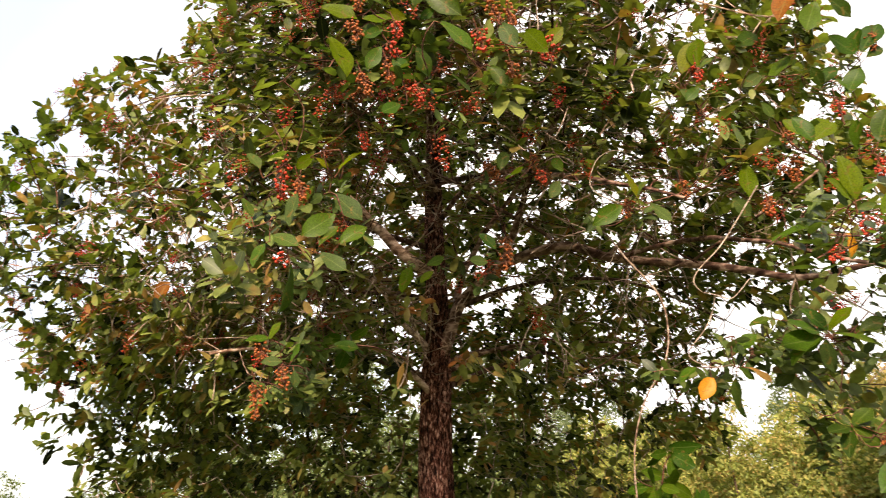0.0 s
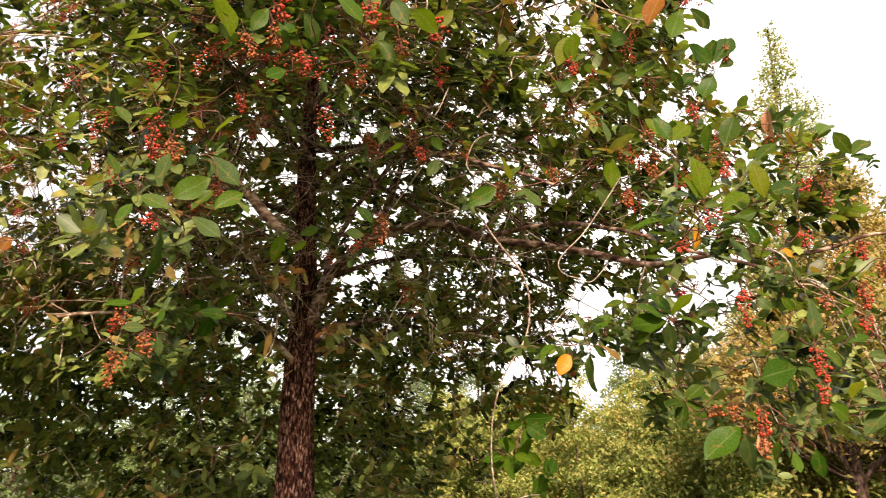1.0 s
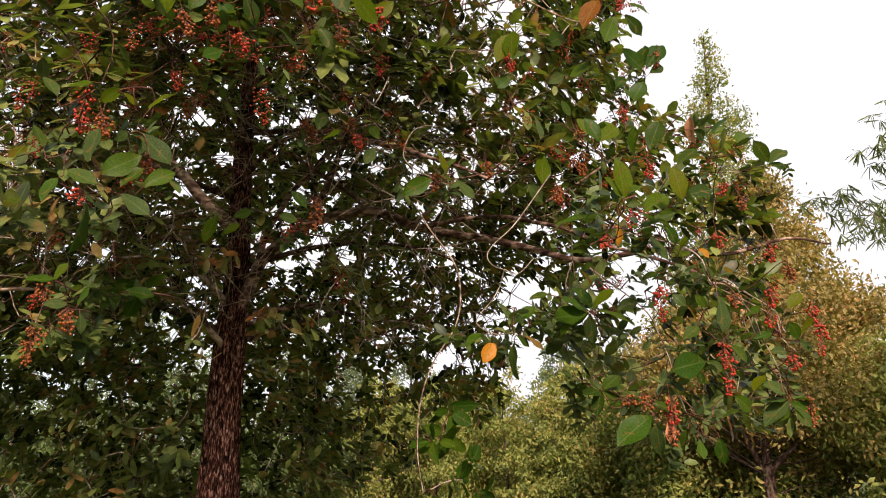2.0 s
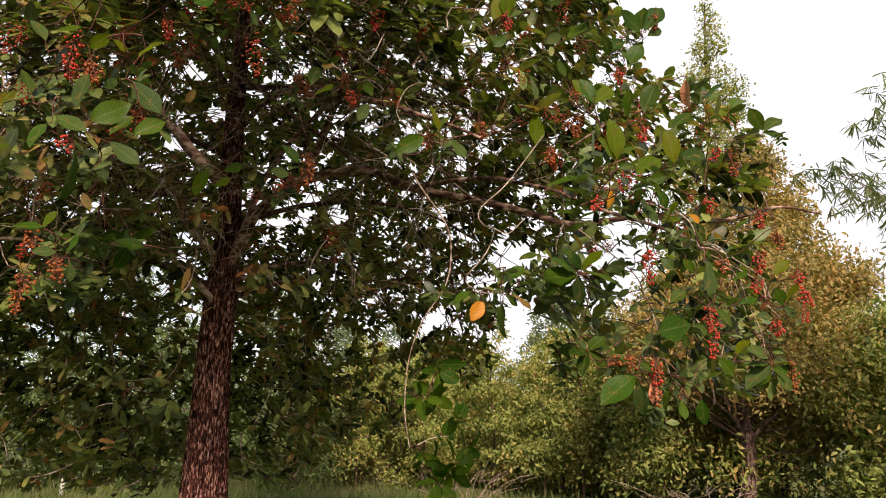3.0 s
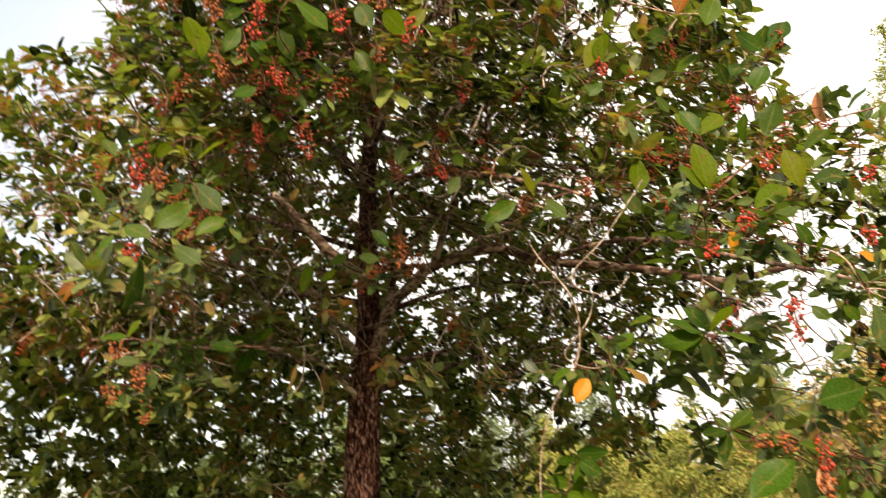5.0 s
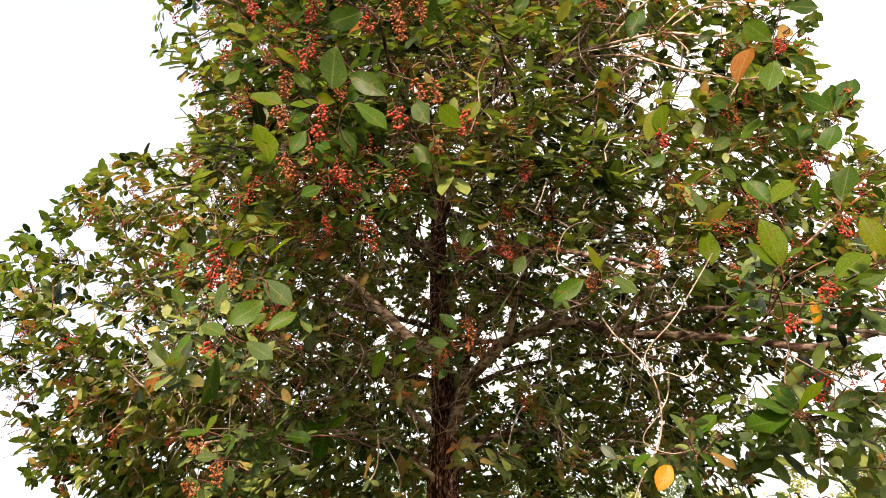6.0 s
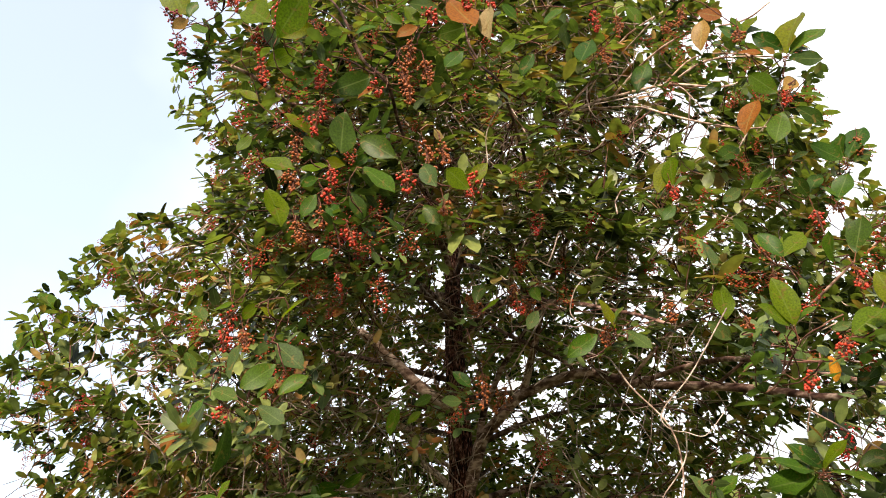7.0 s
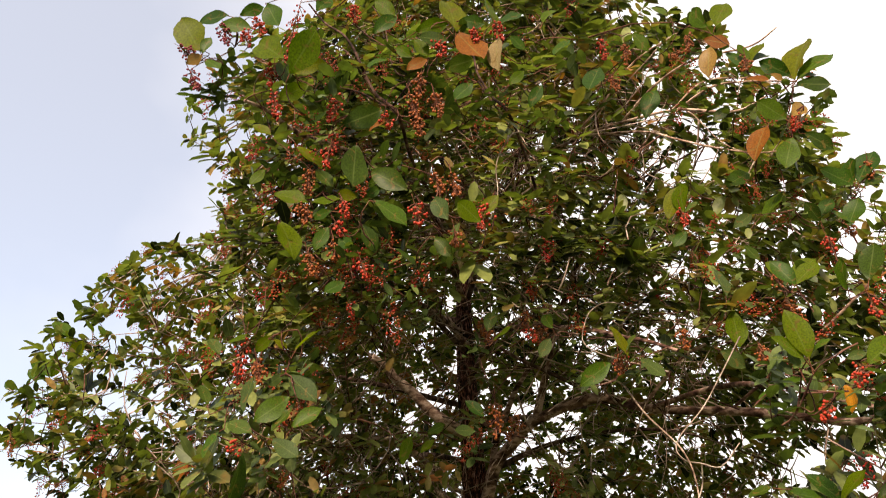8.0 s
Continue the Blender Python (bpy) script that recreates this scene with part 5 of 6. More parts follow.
bunch((1.755, 2.000, 2.533), (1.755, 1.990, 2.462), ORANGE)
bunch((1.900, 2.000, 1.933), (1.900, 1.990, 1.872), RED)
bunch((1.825, 2.000, 2.083), (1.823, 1.990, 2.030), RED)
bunch((1.283, 2.000, 1.777), (1.294, 1.990, 1.731), ORANGE)
bunch((1.209, 2.000, 1.766), (1.243, 1.990, 1.748), ORANGE)
bunch((1.373, 2.600, 2.871), (1.420, 2.590, 2.804), ORANGE)
bunch((1.148, 2.300, 2.597), (1.152, 2.290, 2.535), RED)
bunch((0.245, 2.580, 2.563), (0.246, 2.570, 2.421), ORANGE)
bunch((0.201, 2.900, 3.053), (0.208, 2.890, 2.936), ORANGE)
bunch((0.375, 2.700, 2.980), (0.383, 2.690, 2.908), ORANGE)
bunch((0.393, 2.600, 2.865), (0.405, 2.590, 2.797), RED)
bunch((0.705, 2.500, 2.684), (0.703, 2.490, 2.598), ORANGE)
bunch((1.096, 2.200, 2.575), (1.099, 2.190, 2.498), ORANGE)
bunch((1.217, 2.200, 2.724), (1.209, 2.190, 2.623), ORANGE)
bunch((1.202, 2.200, 2.812), (1.209, 2.190, 2.763), ORANGE)
bunch((0.962, 2.600, 2.814), (0.971, 2.590, 2.723), ORANGE)
bunch((1.029, 2.500, 3.280), (1.054, 2.490, 3.220), ORANGE)
bunch((-0.578, 2.200, 2.069), (-0.561, 2.190, 2.004), ORANGE)
bunch((-0.581, 2.200, 1.936), (-0.559, 2.190, 1.879), ORANGE)
bunch((-0.501, 2.200, 1.988), (-0.484, 2.190, 1.917), ORANGE)
bunch((-0.266, 2.000, 2.869), (-0.277, 1.990, 2.799), ORANGE)
bunch((-0.338, 2.600, 3.033), (-0.310, 2.590, 2.949), RED)

old_leaf((0.78, 2.10, 1.91), (-.5, -0.25, -.8), .075, LEAF_YELLOW)
old_leaf((1.22, 1.98, 2.32), (.1, -0.25, -1), .07, LEAF_YELLOW)
old_leaf((1.86, 2.20, 2.15), (-.6, -0.25, -.5), .07, LEAF_PINK)
old_leaf((1.37, 2.00, 1.66), (0, -0.25, -1), .065, LEAF_PINK)
old_leaf((0.87, 6.30, 1.61), (-.5, -0.25, -.7), .14, LEAF_YELLOW)
old_leaf((1.70, 6.20, 2.75), (.2, -0.25, -1), .13, LEAF_BROWN)
old_leaf((1.96, 2.50, 2.46), (.8, -0.25, -.5), .06, LEAF_YELLOW)
old_leaf((-0.24, 4.30, 2.30), (.2, -0.25, -1), .12, LEAF_BROWN)
old_leaf((0.33, 6.50, 1.97), (.1, -0.25, -1), .13, LEAF_BROWN)
old_leaf((-1.57, 3.80, 2.70), (-.2, -0.25, -.6), .13, LEAF_ORANGE)

OLD_SHAPES = [leaf_template(7, c, f, w, wd) for c, f, w, wd in ((0.25, 0.5, 0.8, 0.66), (0.4, 0.6, 0.5, 0.5), (0.15, 0.3, 1.2, 0.6))]
for place, d, nm, s, k in near_leaves:
    part("leaf", SHAPE_MESH[k], tree, at=turned(place, d, nm, s))
POSED_SHAPES = [leaf_template(9, c, f, w, wd, 0.78) for c, f, w, wd in ((0.1, 0.22, 0.45, 0.55), (0.16, 0.3, 0.6, 0.53), (-0.04, 0.14, 0.5, 0.57), (0.22, 0.36, 0.4, 0.52))]
POSED_MESH = {}
stem_a, stem_b = [], []
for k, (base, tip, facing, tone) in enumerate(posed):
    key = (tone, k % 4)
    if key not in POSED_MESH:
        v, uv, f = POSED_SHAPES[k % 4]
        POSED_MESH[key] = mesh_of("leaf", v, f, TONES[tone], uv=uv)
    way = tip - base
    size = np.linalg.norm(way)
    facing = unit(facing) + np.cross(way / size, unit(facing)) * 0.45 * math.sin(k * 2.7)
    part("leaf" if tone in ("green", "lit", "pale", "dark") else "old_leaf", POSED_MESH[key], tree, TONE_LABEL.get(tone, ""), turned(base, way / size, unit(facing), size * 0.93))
    foot = base - way / size * 0.022 + (0, 0.006, -0.008)
    stem_a.append(foot), stem_b.append(base + way * 0.04)
    hung.append((foot, unit(way + (0, -0.02, 0.03))))
stem_a, stem_b = np.array(stem_a), np.array(stem_b)
for k, (place, d, size, mat) in enumerate(old_leaves):
    v, uv, f = OLD_SHAPES[k % 3]
    d = unit(np.array(d))
    nm = np.array([0.25 * math.sin(k * 2.1), -1.0, 0.3])
    word = {LEAF_YELLOW: "yellow", LEAF_ORANGE: "orange", LEAF_PINK: "pinkish", LEAF_BROWN: "withered brown"}[mat]
    part("old_leaf", mesh_of("old_leaf", v, f, mat, uv=uv), tree, word + " old leaf", turned(np.array(place) - d * size * 0.5, d, unit(nm), size))

# leaf tufts at all other twig tips
small = leaf_template(3, 0.22, 0.16, 0.4, 0.53)
flat = leaf_template(3, 0.05, 0.22, 0.3, 0.48)
plain = leaf_template(2, 0.15, 0.2, 0.3, 0.52)
sets = [([], [], [], []), ([], [], [], []), ([], [], [], []), ([], [], [], [])]
# small leaves fill in round the large near ones
fill = np.array([q[0] for q in posed if rng.uniform() < 0.75])
fill = np.concatenate([fill, fill[::2]]) + rng.normal(size=(len(fill) + len(fill[::2]), 3)) * (0.06, 0.05, 0.05) + (0, 0.12, 0)
crown = len(tips)
tips = np.concatenate([tips, fill])
out_dir = np.concatenate([out_dir, unit(rng.normal(size=fill.shape) * 0.5 + (0, -0.5, 0.35))])
for k, (p, ax) in enumerate(zip(tips, out_dir)):
    n = int(rng.integers(7, 11))
    hanging = p[2] < 2.7 or p[1] > 5.6
    d, nm = whorl(rng, n, ax, 0.75 if hanging else 0.5, 0.9 if hanging else 1.7)
    s = (0.55 if k >= crown else 0.82 if p[1] > 5.0 else 0.95 if hanging else 0.86 if p[0] < -1.2 else 1.1 if p[0] > 0.7 else 0.95) * rng.uniform(0.08, 0.122) * rng.uniform(0.75, 1.1, n)
    g = sets[3 if k >= crown else int(rng.integers(2)) if p[1] < 4.9 else 2]
    g[0].append(p - ax * np.arange(n)[:, None] * 0.012), g[1].append(d), g[2].append(nm), g[3].append(s)
g = sets[0]
g[0].append(np.array(far_p)), g[1].append(np.array(far_d)), g[2].append(np.array(far_n)), g[3].append(np.array(far_s))
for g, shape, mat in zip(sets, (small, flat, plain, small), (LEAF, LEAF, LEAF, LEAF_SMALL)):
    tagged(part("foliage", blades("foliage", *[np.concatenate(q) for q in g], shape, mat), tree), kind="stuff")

# twigs: each tip hangs on the nearest wood already grown
grown = np.concatenate(nodes)
all_tips = np.concatenate([tips, np.array(hero_tips), np.array([p for p, d in hung])])
all_axes = np.concatenate([out_dir, np.array(hero_axes), np.array([d for p, d in hung])])
near = np.array([np.min(((grown - p) ** 2).sum(1)) for p in all_tips])
order = np.argsort(near)
A_, M_, B_, R_ = [], [], [], []
for c in range(0, len(order), 150):
    new_nodes = []
    for i in order[c:c + 150]:
        p, ax = all_tips[i], all_axes[i]
        d2 = ((grown - p) ** 2).sum(1)
        d2[d2 < 0.0064] += 4
        s = grown[np.argmin(d2)]
        m = (s + p) / 2 - ax * np.linalg.norm(p - s) * 0.22 + rng.normal(size=3) * 0.03
        A_.append(s), M_.append(m), B_.append(p), R_.append(0.0022 + 0.004 * np.linalg.norm(p - s))
        new_nodes += [0.25 * s + 0.5 * m + 0.25 * p, p - ax * 0.06]
    grown = np.concatenate([grown, np.array(new_nodes)])
# long bare shoots that bend out between the tufts
starts = grown[(reach(grown[:, 0], grown[:, 1], grown[:, 2]) > 0.4) & (grown[:, 1] < 4.9) & (grown[:, 2] > 2.2)]
for s in starts[rng.permutation(len(starts))[:1500]]:
    way = unit(unit((s - AXIS) * (1, 1, 0)) * 0.5 + (0, 0, 0.25) + rng.normal(size=3) * 0.65)
    p = s + way * rng.uniform(0.25, 0.7)
    # shoots past the crown's outline in the camera's view are skipped
    if reach(p[0], p[1], p[2]) > 0.86 or p[0] / p[1] > 0.6 or p[0] / p[1] < 0.1 - np.interp((p[2] - 1.6) / p[1], VIEW_SLOPE, VIEW_LEFT):
        continue
    A_.append(s), M_.append((s + p) / 2 + rng.normal(size=3) * 0.09), B_.append(p), R_.append(rng.uniform(0.0022, 0.0046))
# the tangle of thin shoots inside the crown, round the trunk
inner = grown[(reach(grown[:, 0], grown[:, 1], grown[:, 2]) < 0.75) & (grown[:, 1] < 5.0) & (grown[:, 2] > 2.35) & (grown[:, 2] < 5.6) & (abs(grown[:, 0]) < 1.7)]
for s in inner[rng.permutation(len(inner))[:1400]]:
    way = unit(rng.normal(size=3) * (0.8, 0.6, 0.75) + (0, -0.25, 0.1))
    p = s + way * rng.uniform(0.2, 0.75)
    # the same view limit on the left
    if p[2] < 2.2 or p[1] < 2.4 or p[0] / p[1] < 0.1 - np.interp((p[2] - 1.6) / p[1], VIEW_SLOPE, VIEW_LEFT):
        continue
    A_.append(s), M_.append((s + p) / 2 + rng.normal(size=3) * 0.1), B_.append(p), R_.append(rng.uniform(0.002, 0.0044))
A_, M_, B_, R_ = np.array(A_), np.array(M_), np.array(B_), np.array(R_)
ruddy = rng.uniform(0, 1, len(R_)) < 0.28
close = B_[:, 1] < 2.75
ruddy |= close
thick = np.where(close, np.minimum(R_, 0.0034), np.minimum(R_ * 1.5, 0.0085))
for pick, mat in ((~ruddy, TWIG), (ruddy, RED_TWIG)):
    tagged(part("twigwork", twig_tubes("twigwork", A_[pick], M_[pick], B_[pick], thick[pick], np.where(close[pick], 0.0016, 0.0026), mat), tree), kind="stuff")

tagged(part("leaf_stalk", twig_tubes("leaf_stalk", stem_a, (stem_a + stem_b) / 2, stem_b, np.full(len(stem_a), 0.0016), np.full(len(stem_a), 0.0012), STALK, 3, 5), tree, "short reddish leaf stalks"), kind="stuff")

# bare, dead twigs
def dead_twig(points, r):
    limb(points, r, r * 0.6, "bare pale dead twig", DEAD, 6, "dead_twig", False)


dead_twig([(1.0, 2.05, 2.54), (0.91, 2.05, 2.41), (0.85, 2.05, 2.33), (0.78, 2.05, 2.26), (0.76, 2.05, 2.22), (0.78, 2.05, 2.19), (0.82, 2.05, 2.18), (0.87, 2.05, 2.17), (0.93, 2.05, 2.23)], 0.0021)
dead_twig([(0.82, 2.05, 2.18), (0.82, 2.1, 2.13), (0.79, 2.1, 2.08), (0.74, 2.1, 2.02), (0.75, 2.1, 1.99), (0.81, 2.1, 1.97), (0.87, 2.1, 1.98)], 0.0021)
dead_twig([(0.89, 2.6, 2.65), (0.67, 2.6, 2.73), (0.6, 2.6, 2.78), (0.6, 2.6, 2.84), (0.64, 2.6, 2.92), (0.72, 2.6, 2.95), (0.85, 2.8, 3.0)], 0.0026)
dead_twig([(0.45, 2.1, 3.42), (0.39, 2.0, 3.35), (0.34, 2.0, 3.27), (0.32, 2.0, 3.2), (0.32, 2.0, 3.09), (0.29, 2.0, 2.99)], 0.0026)
dead_twig([(1.75, 2.3, 2.3), (1.8, 2.15, 2.23), (1.85, 2.15, 2.12), (1.89, 2.15, 2.01), (1.96, 2.15, 1.86), (1.92, 2.15, 1.78)], 0.0026)
dead_twig([(1.8, 2.2, 2.25), (1.92, 2.2, 2.2), (2.03, 2.2, 2.14), (2.07, 2.2, 2.06), (2.18, 2.2, 2.02)], 0.0035)


def bare_twig(points, r):
    limb(points, r, r * 0.5, "bare thin curving twig", RED_TWIG, 6, "bare_twig", False)


bare_twig([(-2.26, 4.2, 2.49), (-2.32, 4.2, 2.45), (-2.39, 4.2, 2.40), (-2.55, 4.2, 2.39), (-2.63, 4.2, 2.37)], 0.0032)
bare_twig([(-2.34, 4.2, 2.54), (-2.52, 4.2, 2.55), (-2.65, 4.2, 2.57), (-2.73, 4.2, 2.52), (-2.82, 4.2, 2.45)], 0.0032)
bare_twig([(-2.34, 4.2, 2.54), (-2.44, 4.2, 2.50), (-2.52, 4.2, 2.46), (-2.59, 4.2, 2.47), (-2.64, 4.2, 2.52)], 0.0032)
bare_twig([(-2.49, 4.2, 2.56), (-2.56, 4.2, 2.54), (-2.64, 4.2, 2.51), (-2.76, 4.2, 2.44)], 0.0032)
bare_twig([(-2.51, 4.2, 2.78), (-2.59, 4.2, 2.72), (-2.63, 4.2, 2.67), (-2.67, 4.2, 2.62), (-2.79, 4.2, 2.58)], 0.0032)
bare_twig([(-2.35, 4.2, 2.42), (-2.38, 4.2, 2.38), (-2.39, 4.2, 2.33), (-2.40, 4.2, 2.22)], 0.0032)
bare_twig([(-1.86, 4.2, 2.84), (-2.09, 4.2, 2.88), (-2.40, 4.2, 2.93), (-2.58, 4.2, 2.91), (-2.77, 4.2, 2.91), (-2.93, 4.2, 2.96)], 0.004)
bare_twig([(-2.65, 4.2, 2.91), (-2.71, 4.2, 3.10), (-2.79, 4.2, 3.29), (-2.84, 4.2, 3.43), (-2.82, 4.2, 3.51)], 0.0032)
bare_twig([(-2.51, 4.2, 2.78), (-2.61, 4.2, 2.75), (-2.74, 4.2, 2.81), (-2.82, 4.2, 2.84)], 0.0032)
bare_twig([(-2.15, 4.2, 3.18), (-2.14, 4.2, 3.03), (-2.15, 4.2, 2.92)], 0.0032)

# berry bunches: small stalked balls round a drooping stem
def bunch_places(seed, count, length):
    r = np.random.default_rng(seed)
    out = []
    for k in range(count):
        u, w = r.uniform(0, 1), r.uniform(0, 6.3)
        q = r.uniform(0.25, 1) * (0.014 + 0.028 * math.sin(math.pi * min(1, u + 0.15)))
        out.append((math.cos(w) * q, math.sin(w) * q, -u * length, r.uniform(0.0036, 0.0052)))
    return out


def stalk_mesh(places, length):
    n = len(places) + 1
    c = np.array([q[:3] for q in places])
    a = np.concatenate([[(0, 0, 0.05)], np.stack([c[:, 0] * 0, c[:, 1] * 0, c[:, 2] * 0.85 + 0.015], 1)])
    b = np.concatenate([[(0, 0, -length)], c])
    return twig_tubes("fruit_stalk", a, (a + b) / 2 + (0, 0, 0.004), b, np.full(n, 0.0013), np.full(n, 0.0009), STALK, 3, 4)


def ball(mat):
    bm = bmesh.new()
    bmesh.ops.create_icosphere(bm, subdivisions=2, radius=1.0)
    for v in bm.verts:
        v.co.z *= 1.08 if v.co.z < 0 else 0.96
    me = bpy.data.meshes.new("berry")
    bm.to_mesh(me)
    bm.free()
    me.materials.append(mat)
    me.polygons.foreach_set("use_smooth", np.ones(len(me.polygons), dtype=bool))
    return me


BUNCH = [bunch_places(k + 7, (44, 34, 54)[k], (0.1, 0.07, 0.12)[k]) for k in range(3)]
STALKS = [stalk_mesh(p, l) for p, l in zip(BUNCH, (0.1, 0.07, 0.12))]
BALL = {m: ball(m) for m in (RED, ORANGE, PURPLE)}
WORD = {RED: "bunch of red berries", ORANGE: "bunch of orange-brown berries", PURPLE: "bunch of dark purple berries"}
for k, (place, mat) in enumerate(bunches):
    m = pose(*place, rng.uniform(-35, 35), rng.uniform(-35, 35), rng.uniform(0, 360)) @ Matrix.Scale(rng.uniform(0.85, 1.2), 4)
    b = part("fruit_stalk", STALKS[k % 3], tree, WORD[mat], m)
    for x, y, z, r in BUNCH[k % 3]:
        part("berry", BALL[mat], b, at=pose(x, y, z, 40 * x / 0.03, 40 * y / 0.03, 0) @ Matrix.Scale(r, 4))

for k, (top, end, mat) in enumerate(drops):
    way = end - top
    size = np.linalg.norm(way)
    count = int(np.clip(size * 430, 18, 50))
    r = np.random.default_rng(100 + k)
    spots = []
    for j in range(count):
        u, w = r.uniform(0.08, 1), r.uniform(0, 6.3)
        q = r.uniform(0.35, 1) * (0.01 + 0.018 * math.sin(math.pi * min(1, u * 0.8 + 0.2)))
        spots.append((math.cos(w) * q, math.sin(w) * q, -u * size, r.uniform(0.0034, 0.005)))
    m = Matrix.Translation(top) @ Vector(way).to_track_quat("-Z", "Y").to_matrix().to_4x4()
    b = part("fruit_stalk", stalk_mesh(spots, size), tree, WORD[mat], m)
    for x, y, z, q in spots:
        part("berry", BALL[mat], b, at=pose(x, y, z, 40 * x / 0.03, 40 * y / 0.03, 0) @ Matrix.Scale(q, 4))

fill = tips[crown:]
fill = fill[(fill[:, 0] > -0.45) & (fill[:, 2] > 2.4)]
tips = tips[:crown]
outer = reach(tips[:, 0], tips[:, 1], tips[:, 2]) > 0.55
pick = tips[outer & (tips[:, 1] < 5.2) & (tips[:, 2] > 2.3)]
pick = pick[rng.permutation(len(pick))[:560]] + (0, -0.06, -0.03)
pick = np.concatenate([pick, fill[rng.permutation(len(fill))[:60]] + (0, 0.02, -0.03)])
unit_ball = [np.array([(1, 0, 0), (0, 1, 0), (-1, 0, 0), (0, -1, 0), (0, 0, 1), (0, 0, -1)], float), [(0, 1, 4), (1, 2, 4), (2, 3, 4), (3, 0, 4), (1, 0, 5), (2, 1, 5), (3, 2, 5), (0, 3, 5)]]
for mat, spots in ((RED, pick[:110]), (ORANGE, pick[110:])):
    vs, fs = [], []
    for i, p in enumerate(spots):
        tilt = np.array(Euler((0.5 * math.sin(i), 0.5 * math.cos(i * 1.3), i)).to_matrix())
        for x, y, z, r in BUNCH[i % 3]:
            fs += [tuple(j + len(vs) * len(unit_ball[0]) for j in f) for f in unit_ball[1]]
            vs.append(unit_ball[0] * r + tilt @ np.array([x, y, z]) + p)
    tagged(part("fruit", mesh_of("fruit", np.concatenate(vs), fs, mat), tree, "scattered " + ("red" if mat is RED else "orange-brown") + " berries"), kind="stuff")


# ---- trees and bushes behind ----
def bg_leaves(name, stops):
    return leaf_material(name, stops, False, 0.3, 0.6, False)


OLIVE = bg_leaves("olive foliage", [(0.08, (0.06, 0.088, 0.028)), (0.28, (0.16, 0.2, 0.058)), (0.5, (0.235, 0.262, 0.078)), (0.75, (0.32, 0.27, 0.095)), (0.95, (0.38, 0.22, 0.09))])
RUST = bg_leaves("rusty foliage", [(0.08, (0.085, 0.078, 0.032)), (0.28, (0.225, 0.185, 0.072)), (0.5, (0.285, 0.225, 0.086)), (0.75, (0.345, 0.215, 0.085)), (0.95, (0.38, 0.19, 0.085))])
# far leaves: grey-green, with the haze of distance put into the colour
GREY = bg_leaves("hazed grey-green foliage", [(0.0, (0.1, 0.14, 0.08)), (0.6, (0.15, 0.19, 0.11)), (1.0, (0.2, 0.22, 0.14))])
DEEP = bg_leaves("deep green foliage", [(0.0, (0.06, 0.09, 0.035)), (0.6, (0.1, 0.14, 0.055)), (1.0, (0.17, 0.19, 0.07))])
BAMBOO = bg_leaves("bamboo foliage", [(0.0, (0.08, 0.11, 0.05)), (1.0, (0.15, 0.17, 0.08))])
# a small far leaf: two halves folded along the midrib
chip = (np.array([(0, 0, 0), (0.5, -0.23, 0.06), (1, 0, -0.14), (0.5, 0.23, 0.06)], float), np.array([(0, 0.5), (0.5, 0), (1, 0.5), (0.5, 1)], float), [(0, 1, 2), (0, 2, 3)])
sliver = leaf_template(2, 0.25, 0.2, 0.3, 0.11)


def wood_tree(name, label, category, seed, height, radius, crown_base, leaf_mat, leaves, leaf_size, power=1.0, clumps=60, trunk=0.07, shape=chip):
    """A tree or bush: a tapered trunk, limbs out to clumps of small leaves, with gaps between them."""
    r = np.random.default_rng(seed)
    ob = tagged(new(name), label, category)
    line = smooth_path([(0, 0, -0.1), (0.06 * radius, 0, height * 0.3), (-0.05 * radius, 0.05, height * 0.65), (0, 0, height * 0.96)], 8)
    v, f = tube(line, np.linspace(trunk, trunk * 0.15, len(line)), 9, 0.08, 3.0)
    part("trunk", mesh_of("trunk", v, f, BG_BARK), ob)
    zz = crown_base + (height - crown_base) * r.uniform(0, 1, clumps)
    h = (zz - crown_base) / (height - crown_base)
    prof = radius * np.clip(1.15 * (1 - h) ** power * (0.45 + 0.9 * np.minimum(h * 3, 0.7)), 0.03, 1.2)
    w = r.uniform(0, 6.3, clumps)
    q = prof * r.uniform(0.15, 1, clumps) ** 0.5
    c = np.stack([np.cos(w) * q, np.sin(w) * q, zz], 1)
    s = np.stack([np.zeros(clumps), np.zeros(clumps), np.maximum(zz - q * 0.5 - 0.15, 0.2)], 1)
    tagged(part("branchwork", twig_tubes("branchwork", s, (s + c) / 2 - (0, 0, 0.05), c, np.full(clumps, trunk * 0.13), np.full(clumps, 0.004), BG_BARK, 4, 4), ob), kind="stuff")
    k = r.choice(clumps, leaves, p=(prof + 0.12 * radius) ** 1.6 / ((prof + 0.12 * radius) ** 1.6).sum())
    size = (0.11 + 0.11 * radius) * (0.5 + prof[k] / radius)
    p = c[k] + r.normal(size=(leaves, 3)) * size[:, None] * np.array([0.54, 0.54, 0.42])
    p[:, 2] = np.maximum(p[:, 2], 0.05)
    d = unit(r.normal(size=(leaves, 3)) + np.array([0, 0, -0.3]))
    nm = r.normal(size=(leaves, 3)) + np.array([0, 0, 0.7])
    nm = unit(nm - (nm * d).sum(1)[:, None] * d)
    part("crown", blades("crown", p, d, nm, leaf_size * r.uniform(0.8, 1.6, leaves), shape, leaf_mat), ob)
    return ob


def polar(az, dist, z=0.0, turn=0.0, scale=1.0):
    return pose(dist * math.sin(radians(az)), dist * math.cos(radians(az)), z, 0, 0, turn) @ Matrix.Scale(scale, 4)


def put(ob, az, dist, turn=0.0, scale=1.0):
    ob.matrix_basis = polar(az, dist, 0.0, turn, scale)
    return ob


